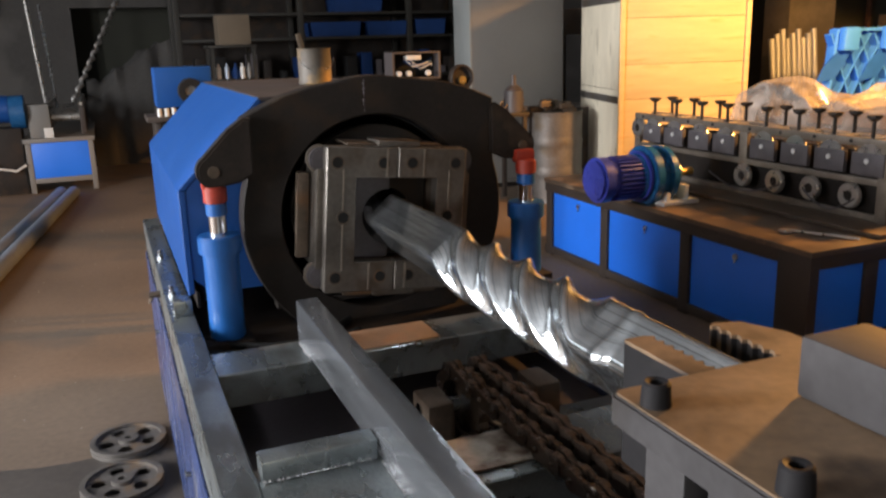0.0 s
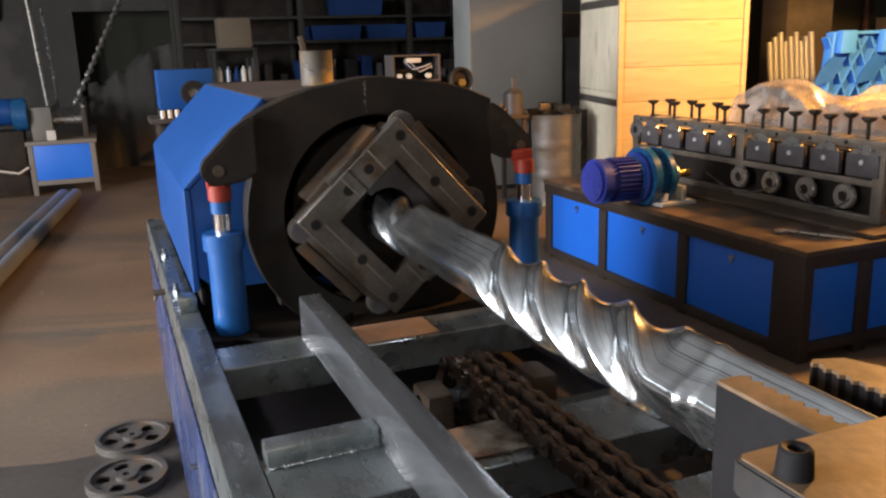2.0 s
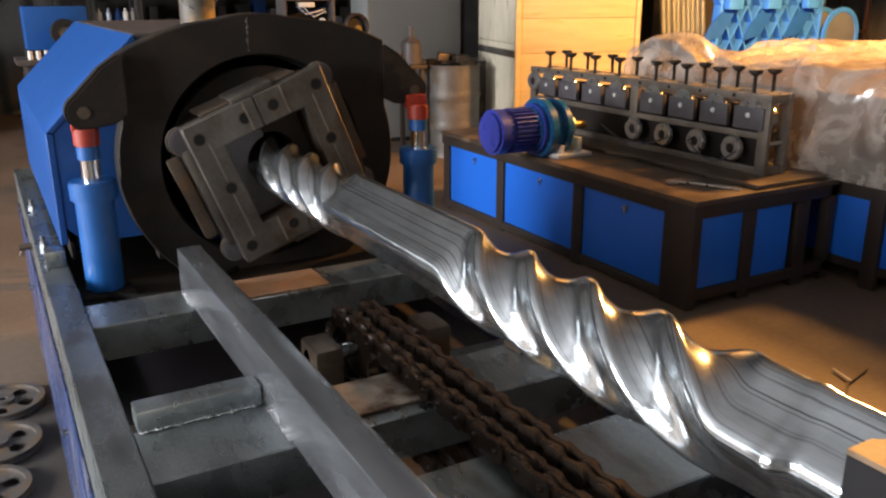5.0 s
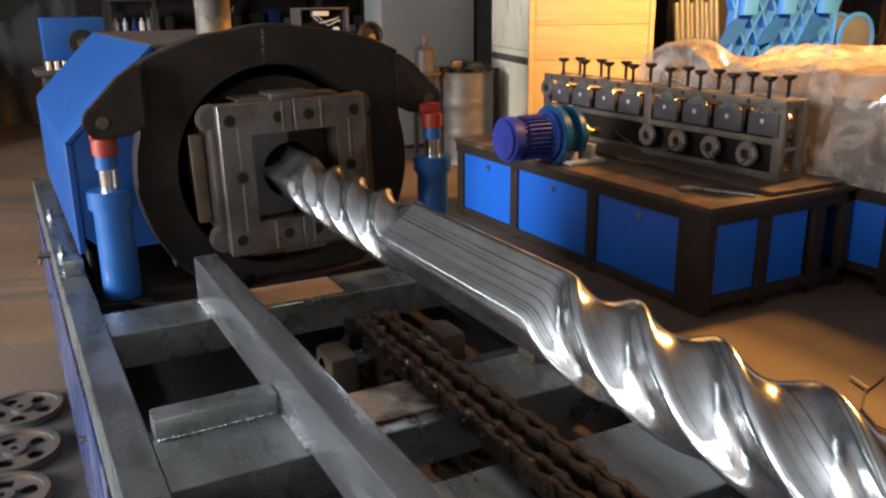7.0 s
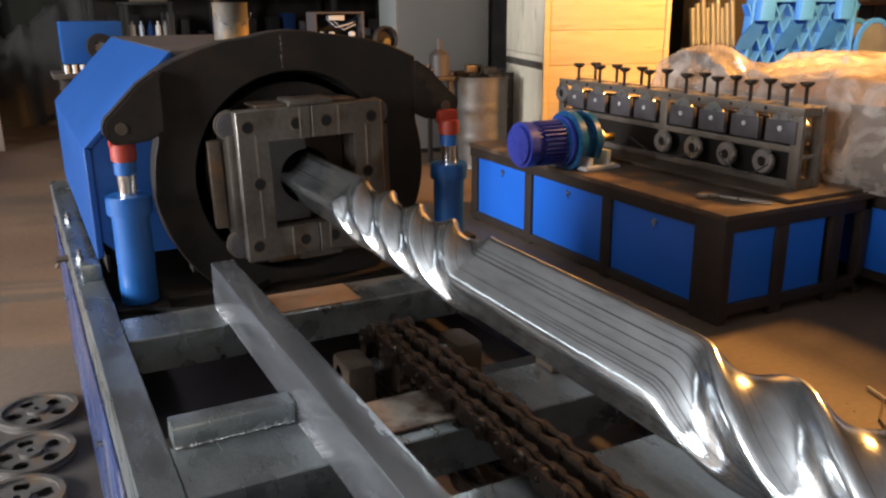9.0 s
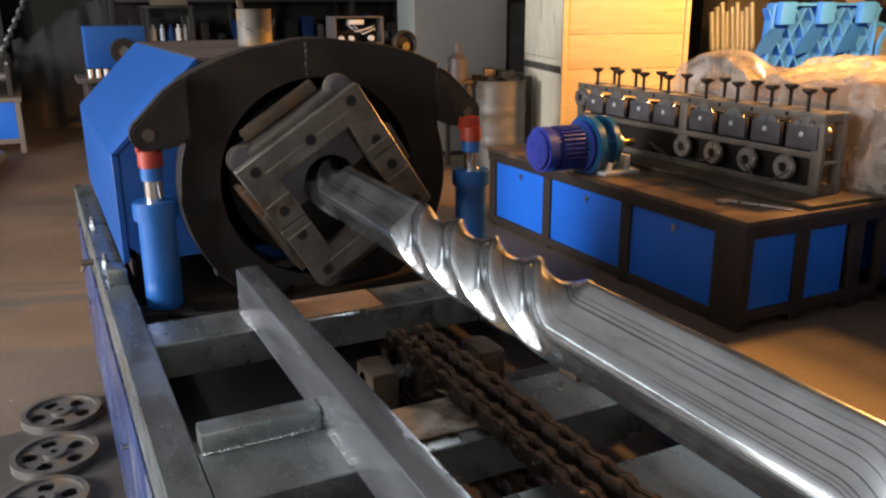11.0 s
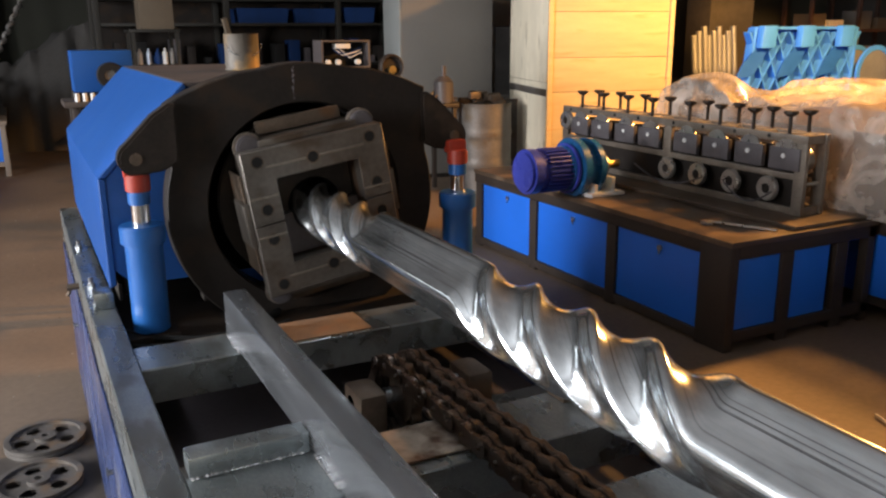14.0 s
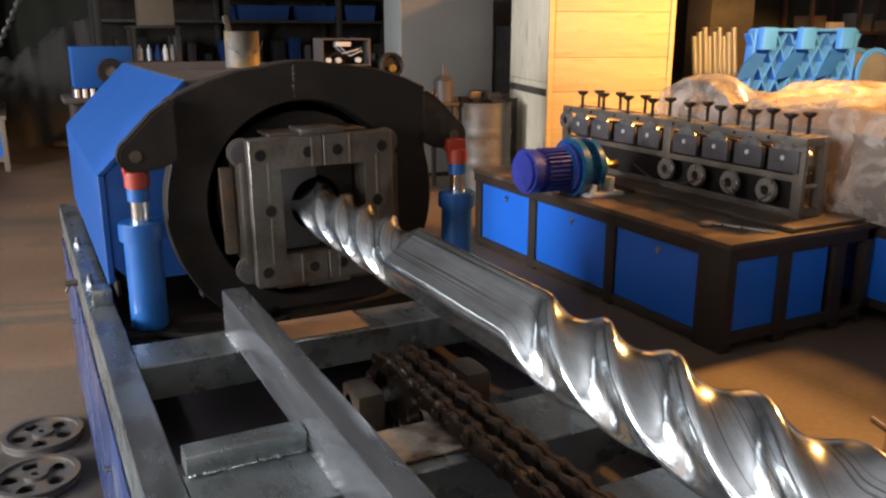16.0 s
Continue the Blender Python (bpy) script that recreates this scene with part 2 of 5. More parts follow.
def prism(bm, pts, axis, a, b):
    """A polygon of 2D points pushed from a to b along an axis; the points are the other two axes in order."""
    def at(p, v):
        return {0: (v, p[0], p[1]), 1: (p[0], v, p[1]), 2: (p[0], p[1], v)}[axis]
    lo, hi = [bm.verts.new(at(p, a)) for p in pts], [bm.verts.new(at(p, b)) for p in pts]
    bm.faces.new(lo), bm.faces.new(hi)
    for i in range(len(pts)):
        j = (i + 1) % len(pts)
        bm.faces.new((lo[i], lo[j], hi[j], hi[i]))
    bmesh.ops.recalc_face_normals(bm, faces=bm.faces)
    return bm


def lathe(bm, prof, centre, axis, seg=48):
    """A closed ring of (radius, along) points turned about an axis (0 x, 1 y, 2 z) through centre."""
    rings = []
    for i in range(seg):
        a = 2 * math.pi * i / seg
        row = []
        for r, h in prof:
            u, v = r * math.cos(a), r * math.sin(a)
            co = {0: (h, u, v), 1: (u, h, v), 2: (u, v, h)}[axis]
            row.append(bm.verts.new(Vector(centre) + Vector(co)))
        rings.append(row)
    n = len(prof)
    for i in range(seg):
        A, C = rings[i], rings[(i + 1) % seg]
        for k in range(n):
            bm.faces.new((A[k], A[(k + 1) % n], C[(k + 1) % n], C[k]))
    bmesh.ops.recalc_face_normals(bm, faces=bm.faces)
    return bm


def tube_curve(bm, pts, r, seg=8):
    """A round bar along a polyline."""
    pts = [Vector(p) for p in pts]
    rows = []
    for i, p in enumerate(pts):
        d = (pts[min(i + 1, len(pts) - 1)] - pts[max(i - 1, 0)]).normalized()
        q = Vector((0, 0, 1)).rotation_difference(d).to_matrix()
        rows.append([bm.verts.new(p + q @ Vector((r * math.cos(2 * math.pi * k / seg), r * math.sin(2 * math.pi * k / seg), 0))) for k in range(seg)])
    for A, C in zip(rows, rows[1:]):
        for k in range(seg):
            bm.faces.new((A[k], A[(k + 1) % seg], C[(k + 1) % seg], C[k]))
    bm.faces.new(rows[0]), bm.faces.new(rows[-1])
    bmesh.ops.recalc_face_normals(bm, faces=bm.faces)
    return bm


def mesh_of(name, bm, material, origin=(0, 0, 0), angle=35):
    bmesh.ops.translate(bm, vec=-Vector(origin), verts=bm.verts)
    me = bpy.data.meshes.new(name)
    bm.to_mesh(me)
    bm.free()
    me.materials.append(material)
    for p in me.polygons:
        p.use_smooth = True
    me.set_sharp_from_angle(angle=radians(angle))
    return me


def thing(name, base, label, category, group="", kind=""):
    ob = new(name)
    ob.empty_display_size = 0.05
    ob.location = base
    ORG[ob] = Vector(base)
    return tagged(ob, label, category, group, kind)


def part(name, bm, material, parent, label="", angle=35):
    """One mesh under a thing or part; the bmesh is in the hall's coordinates."""
    ob = new(name, mesh_of(name, bm, material, ORG[parent], angle))
    ob.parent = parent
    ORG[ob] = ORG[parent]
    return tagged(ob, label)


def solo(name, bm, material, base, label, category, kind="", group="", angle=35):
    ob = new(name, mesh_of(name, bm, material, base, angle))
    ob.location = base
    ORG[ob] = Vector(base)
    return tagged(ob, label, category, group, kind)


def bm_box(*a, **k):
    return box(bmesh.new(), *a, **k)


def bm_cyl(*a, **k):
    return cyl(bmesh.new(), *a, **k)


def arc(cx, cz, r, a0, a1, n):
    return [(cx + r * math.cos(radians(a0 + (a1 - a0) * i / n)), cz + r * math.sin(radians(a0 + (a1 - a0) * i / n))) for i in range(n + 1)]


# ---- the hall ----
def hall():
    solo("floor", bm_box(-14, -14, -0.2, 20, 22, 0), CONCRETE, (0, 0, 0), "dusty brown concrete workshop floor", "floor", "structure")
    b = box(bmesh.new(), -7.25, -6, 0, -7.0, -2.3, 5.2)
    box(b, -7.25, 0.7, 0, -7.0, 1.8, 5.2)
    box(b, -7.25, 4.8, 0, -7.0, 6.0, 5.2)
    box(b, -7.25, 6.0, 0, -7.0, 14.0, 3.9)
    box(b, -7.25, 6.0, 4.8, -7.0, 14.0, 5.2)
    box(b, -7.25, 14.0, 0, -7.0, 16, 5.2)
    box(b, -7.25, -2.3, 3.9, -7.0, 0.7, 5.2)
    box(b, -7.25, 1.8, 3.9, -7.0, 4.8, 5.2)
    solo("wall_west", b, BOUNCEWALL, (-7.1, 0, 0), "unseen wall paled to bounce light, with two yard doors and a clerestory", "wall", "structure")
    b = box(bmesh.new(), -7.0, -6.2, 0, -2.4, -6, 5.2)
    box(b, 0.8, -6.2, 0, 12, -6, 5.2)
    box(b, -2.4, -6.2, 3.5, 0.8, -6, 5.2)
    solo("wall_south", b, BOUNCEWALL, (0, -6.1, 0), "unseen wall paled to bounce light, with a tall door opening", "wall", "structure")
    solo("wall_east", bm_box(12, -6, 0, 12.2, 16, 5.2), PLASTER, (12, 5, 0), "grey plastered end wall", "wall", "structure")
    # far wall with a dark recess
    b = box(bmesh.new(), -7.0, 14.2, 0, -0.3, 14.45, 5.2)
    box(b, 1.2, 14.2, 0, 12, 14.45, 5.2)
    box(b, -0.3, 14.2, 2.32, 1.2, 14.45, 5.2)
    box(b, -0.3, 14.2, 0, 1.2, 14.45, 0.9)
    solo("wall_north", b, PLASTER, (3, 14.3, 0), "stained grey plastered wall with a dark opening", "wall", "structure")
    # a near-black sheet stands in for the shade beyond the opening
    solo("backdrop", bm_box(-0.4, 14.9, 0.6, 1.3, 15.0, 2.6), DARKWALL, (0.5, 15, 0.6), "dark sheet standing in for the unlit room behind the opening", "backdrop", "structure")
    b = bm_box(-7.25, -6.2, 5.2, 12.2, 16, 5.35)
    solo("ceiling", b, ROOFING, (4, 5, 5.2), "grey corrugated sheet roof", "ceiling", "structure")


hall()
b = bmesh.new()
for k in range(420):
    x, y = random.uniform(-1.6, 3.0), random.uniform(1.2, 9.0)
    if 0.0 < x < 1.5 and y < 4.3:
        continue
    r = random.uniform(0.002, 0.006)
    tip = b.verts.new((x, y, r))
    rim = [b.verts.new((x + r * math.cos(a) * random.uniform(0.7, 1.5), y + r * math.sin(a), 0.0005)) for a in (0, 1.3, 2.6, 3.8, 5.1)]
    for q in range(5):
        b.faces.new((tip, rim[q], rim[(q + 1) % 5]))
solo("floor_grit", b, SPOTTED, (0, 4, 0), "loose grit and metal crumbs on the floor", "grit", kind="stuff")

# ---- the twisting machine ----
AX, AZ, TZ = 0.765, 1.135, 1.129          # the chuck's axis, and the height at which the tube hangs
BED = 0.86                     # top of the bed


def bed():
    t = thing("machine_bed", (AX, 1.2, 0), "long steel machine bed with grey rails and blue side panels", "machine bed")
    for side in (0, 1):
        def X(v):
            return v if not side else 1.445 - v
        T, D = 0.011, 0.14
        c = [(0.11, BED - D), (0.183, BED - D), (0.183, BED - D + T), (0.11 + T, BED - D + T), (0.11 + T, BED - T), (0.183, BED - T), (0.183, BED - 0.003), (0.18, BED), (0.113, BED), (0.11, BED - 0.003)]
        b = prism(bmesh.new(), [(X(u), z) for u, z in c], 1, -2.4, 4.13)
        part("rail", b, RAILSTEEL, t)
        for k in range(5):
            y0 = 4.1 - k * 1.3
            p0, p1 = sorted((X(0.104), X(0.112)))
            p = part("side_panel", bm_box(p0, y0 - 1.26, 0.06, p1, y0, BED - 0.15, 0.004), SIDEBLUE, t, "blue painted sheet panel")
            h = cyl(bmesh.new(), (X(0.104), y0 - 0.63, 0.5), (X(0.092), y0 - 0.63, 0.5), 0.008, seg=12)
            cyl(h, (X(0.092), y0 - 0.63, 0.5), (X(0.088), y0 - 0.63, 0.5), 0.014, seg=6)
            part("latch", h, STEEL, p)
        for y in (4.05, 2.8, 1.5, 0.2, -1.1, -2.3):
            q0, q1 = sorted((X(0.125), X(0.175)))
            part("leg", bm_box(q0, y - 0.03, 0, q1, y + 0.03, BED - 0.142, 0.004), RAILSTEEL, t)
        # bolts along the rail's outer edge
        for y in (2.55, 2.75, 3.3):
            b = cyl(bmesh.new(), (X(0.135), y, BED), (X(0.135), y, BED + 0.012), 0.013, seg=6)
            cyl(b, (X(0.135), y, BED + 0.012), (X(0.135), y, BED + 0.03), 0.007, seg=10)
            part("bolt", b, STEEL, t)
        b = cyl(bmesh.new(), (X(0.11), 3.02, BED - 0.07), (X(0.07), 3.02, BED - 0.07), 0.012, seg=6)
        cyl(b, (X(0.085), 3.02, BED - 0.07), (X(0.07), 3.02, BED - 0.1), 0.006, seg=8)
        part("stud", b, RUSTY, t)
    for y0, y1, x0, x1 in ((1.955, 2.118, 0.184, 1.261), (1.215, 1.40, 0.184, 1.261), (0.80, 1.03, 0.184, 1.261), (0.0, 0.2, 0.184, 1.261), (-1.2, -1.0, 0.184, 1.261)):
        z0, z1, T = BED - 0.09, BED - 0.001, 0.011
        c = [(y0, z0), (y0 + T, z0), (y0 + T, z1 - T), (y1 - T, z1 - T), (y1 - T, z0), (y1, z0), (y1, z1 - 0.003), (y1 - 0.003, z1), (y0 + 0.003, z1), (y0, z1 - 0.003)]
        b = prism(bmesh.new(), c, 0, x0, x1)
        part("crossmember", b, RAILSTEEL, t)
    # guide beams, square tube
    for x0 in (0.42, 2 * AX - 0.48):
        b = box(bmesh.new(), x0, -2.3, BED, x0 + 0.06, 2.11, BED + 0.12, 0.006)
        part("guide_beam", b, STEEL, t, "bright square steel guide beam")
        for yy in (2.02, 1.30, 0.9):
            w = bmesh.new()
            for k in range(16):
                ball(w, (x0 - 0.002, yy - 0.07 + k * 0.009 + random.uniform(-0.002, 0.002), BED + 0.003), random.uniform(0.0025, 0.0042), 0.8, 6)
            part("weld_seam", w, WELD, t, "silvery weld bead")
    # the short stop beam on the second crossmember
    part("stop_beam", bm_box(0.19, 1.386, BED, 0.417, 1.44, BED + 0.042, 0.004), RAILSTEEL, t)
    w = bmesh.new()
    for k in range(26):
        ball(w, (0.195 + k * 0.0085, 1.384, BED + 0.003), random.uniform(0.002, 0.0042), 0.7, 6)
    part("weld_seam", w, WELD, t)
    part("stop_beam", bm_box(2 * AX - 0.417, 1.386, BED, 1.255, 1.44, BED + 0.042, 0.004), RAILSTEEL, t)
    # rust-stained wear plates and a thin tan sheet on the first crossmember
    part("wear_plate", bm_box(0.545, 1.25, BED, 0.70, 1.385, BED + 0.006, 0.002), SPOTTED, t, "rust-spotted wear plate")
    part("wear_plate", bm_box(0.97, 1.33, BED, 1.12, 1.395, BED + 0.035, 0.004), RUSTY, t)
    part("tan_film", bm_box(0.485, 1.965, BED, 0.785, 2.112, BED + 0.0025, 0.001), TANBROWN, t, "thin tan sheet on the crossmember")
    part("pit_plate", bm_box(0.19, -2.2, 0.60, 1.262, 4.0, 0.62), BLOCKDARK, t, "oily dark drip tray")
    part("deck_sheet", bm_box(0.186, 2.13, BED - 0.075, 1.259, 4.1, BED - 0.065), BLACK, t, "oily black deck sheet")
    return t


bed()


def housing():
    t = thing("machine_housing", (AX, 3.2, BED), "blue chamfered machine housing behind the black ring", "machine housing")
    L, R_, cz, ct, top, bot = 0.172, 1.2, 1.245, 0.43, 1.505, 0.915
    prof = [(L, bot), (R_, bot), (R_, cz), (1.0, top), (ct, top), (L, cz)]
    inner = [(x + (AX - x) * 0.035, z + (AZ - z) * 0.035) for x, z in prof]
    y0, y1 = 2.5, 3.95
    names = ("floor_sheet", "side_sheet", "chamfer_sheet", "top_sheet", "chamfer_sheet", "side_sheet")
    for i in range(6):
        j = (i + 1) % 6
        b = prism(bmesh.new(), [prof[i], prof[j], inner[j], inner[i]], 1, 3.62 if i == 0 else y0, y1)
        bmesh.ops.bevel(b, geom=list(b.edges), offset=0.003, segments=1, affect="EDGES")
        part(names[i], b, TOPGREY if i == 3 else BLUE, t, "grey top sheet" if i == 3 else "")
    # front sheet with a round hole, back sheet with a square one
    def holed(y, ya, r, n=48):
        b = bmesh.new()
        out = []
        for k in range(n):
            a = 2 * math.pi * k / n
            d = Vector((math.cos(a), math.sin(a)))
            best = 9
            for i in range(6):
                p, q = Vector(prof[i]) - Vector((AX, AZ)), Vector(prof[(i + 1) % 6]) - Vector((AX, AZ))
                e = q - p
                den = d.x * e.y - d.y * e.x
                if abs(den) > 1e-9:
                    s = (p.x * e.y - p.y * e.x) / den
                    u = (p.x * d.y - p.y * d.x) / den
                    if s > 0 and -1e-6 <= u <= 1 + 1e-6:
                        best = min(best, s)
            out.append((d * min(best, 9) * 0.985, d * r))
        for yy in (y, ya):
            ring = [(b.verts.new((AX + o.x, yy, AZ + o.y)), b.verts.new((AX + i.x, yy, AZ + i.y))) for o, i in out]
            for k in range(n):
                b.faces.new((ring[k][0], ring[(k + 1) % n][0], ring[(k + 1) % n][1], ring[k][1]))
        bmesh.ops.recalc_face_normals(b, faces=b.faces)
        return b
    part("front_sheet", holed(y0 + 0.004, y0 + 0.012, 0.31), BLUE, t)
    part("back_sheet", holed(y1 - 0.012, y1 - 0.004, 0.12), BLUE, t)
    for x in (0.29, 1.1):
        for y in (2.7, 3.75):
            part("foot", bm_box(x - 0.07, y - 0.08, BED, x + 0.06, y + 0.08, bot, 0.004), BLACK, t)
    for x in (0.20, 1.18):
        part("skirt", bm_box(x, 2.55, BED, x + 0.01, 3.9, bot - 0.002), BLACK, t, "black skirt sheet")
    part("skirt", bm_box(0.211, 3.88, BED, 1.179, 3.89, bot - 0.002), BLACK, t)
    part("corner_block", bm_box(0.125, 2.48, BED, 0.178, 2.55, BED + 0.05, 0.004), RAILSTEEL, t)
    return t


housing()


def ring_frame():
    t = thing("ring_frame", (AX, 2.44, BED), "black steel ring frame with two lug ears", "ring frame")
    y0, y1, R0, R1 = 2.41, 2.485, 0.424, 0.306
    # one plate: a ring whose crown rises into a flat arch
    arch = [(0.500, 1.382), (0.45, 1.432), (0.38, 1.473), (0.295, 1.51), (0.21, 1.534), (0.10, 1.549), (0.0, 1.553)]
    crown = [((AX + s * u) * 1.0255 - AX, 1.63 - (1.63 - w) * 1.0255 - AZ) for s, row in ((1, arch), (-1, arch[-2::-1])) for u, w in row]
    crown += [(-0.45, 0.0), (0.45, 0.0)]

    def reach(a):
        d, far = Vector((math.cos(a), math.sin(a))), R0
        for i in range(len(crown)):
            p, q = Vector(crown[i]), Vector(crown[(i + 1) % len(crown)])
            e = q - p
            den = d.x * e.y - d.y * e.x
            if abs(den) > 1e-9:
                k, u = (p.x * e.y - p.y * e.x) / den, (p.x * d.y - p.y * d.x) / den
                if k > 0 and 0 <= u <= 1:
                    far = max(far, min(k, 0.402 / max(abs(d.x), 1e-6)))
        return far
    b, n, rows = bmesh.new(), 180, []
    for k in range(n):
        a = 2 * math.pi * k / n
        o, c, w = reach(a), math.cos(a), math.sin(a)
        rows.append([b.verts.new((AX + r * c, y, AZ + r * w)) for r, y in ((R1, y1), (R1, y0 + 0.004), (R1 + 0.004, y0), (o - 0.004, y0), (o, y0 + 0.004), (o, y1))])
    for A, C in zip(rows, rows[1:] + rows[:1]):
        for k in range(6):
            b.faces.new((A[k], A[(k + 1) % 6], C[(k + 1) % 6], C[k]))
    bmesh.ops.recalc_face_normals(b, faces=b.faces)
    part("ring", b, BLACK, t)
    for s in (-1, 1):
        hx, hz = AX + s * 0.501, 1.312
        pts = [(hx + s * x, z) for x, z in arc(0, hz, 0.047, -100, 60, 12)]
        pts += [(AX + s * u, w) for u, w in ((0.450, 1.428), (0.405, 1.458), (0.385, 1.455), (0.385, 1.296), (0.43, 1.274))]
        front = y0 - (0.06 if s < 0 else 0.02)
        body = prism(bmesh.new(), pts, 1, front, y0 - 0.002)
        bmesh.ops.bevel(body, geom=[g for g in body.edges if abs(g.verts[0].co.y - g.verts[1].co.y) < 1e-5], offset=0.007, segments=2, affect="EDGES")
        e = part("ear", body, EARRUST, t, "pitted rusty lug")
        pin = cyl(bmesh.new(), (hx, front - 0.006, hz), (hx, y0 + 0.02, hz), 0.017, seg=20, bev=0.003)
        part("pin", pin, RUSTY, e, "worn steel pivot pin")
    b = box(bmesh.new(), AX - 0.34, y0 + 0.01, BED, AX + 0.34, y1 - 0.005, BED + 0.02, 0.003)
    part("base_flange", b, BLACK, t)
    b = bmesh.new()
    for k in range(22):
        ball(b, (AX - 0.03 + random.uniform(-0.002, 0.002), y0 + 0.003, AZ + 0.315 + k * 0.0045), random.uniform(0.003, 0.006), 0.8, 6)
    part("weld_seam", b, BLOCKDARK, t, "grey ground weld seam")
    # the dark bore behind the ring
    b = lathe(bmesh.new(), [(0.30, 2.49), (0.305, 2.49), (0.305, 3.6), (0.30, 3.6)], (AX, 0, AZ), 1, 48)
    cyl(b, (AX, 3.55, AZ), (AX, 3.6, AZ), 0.30, seg=48)
    part("bore_sleeve", b, RUBBER, t)
    return t


ring_frame()


def ram(x, foot):
    t = thing("hydraulic_cylinder", (x, 2.37, foot), "blue hydraulic cylinder with chrome rod and red clevis", "hydraulic cylinder", "cylinders of the ring")
    y = 2.37
    b = cyl(bmesh.new(), (x, y, foot + 0.025), (x, y, 1.10), 0.051, seg=32, bev=0.006)
    part("body", b, CYLBLUE, t)
    b = cyl(bmesh.new(), (x, y, 1.075), (x, y, 1.128), 0.062, seg=32, bev=0.004)
    part("gland", b, CYLBLUE, t)
    part("rod", bm_cyl((x, y, 1.11), (x, y, 1.21), 0.025, seg=24), CHROME, t, "polished chrome rod")
    part("lock_nut", bm_cyl((x, y, 1.185), (x, y, 1.222), 0.03, seg=24, bev=0.003), CYLBLUE, t)
    b = cyl(bmesh.new(), (x, y, 1.222), (x, y, 1.268), 0.034, seg=24, bev=0.004)
    box(b, x - 0.034, y - 0.004, 1.255, x + 0.034, y + 0.036, 1.30, 0.01)
    part("clevis", b, RED, t, "red painted clevis")
    part("foot_plate", bm_box(x - 0.07, y - 0.06, foot, x + 0.07, y + 0.04, foot + 0.024, 0.003), BLACK, t)
    if foot < BED:
        part("bracket", bm_box(x - 0.065, y - 0.07, 0.70, x + 0.075, y + 0.045, 0.789, 0.003), BLACK, t)
    return t


ram(0.264, 0.79)
ram(2 * AX - 0.264, BED)


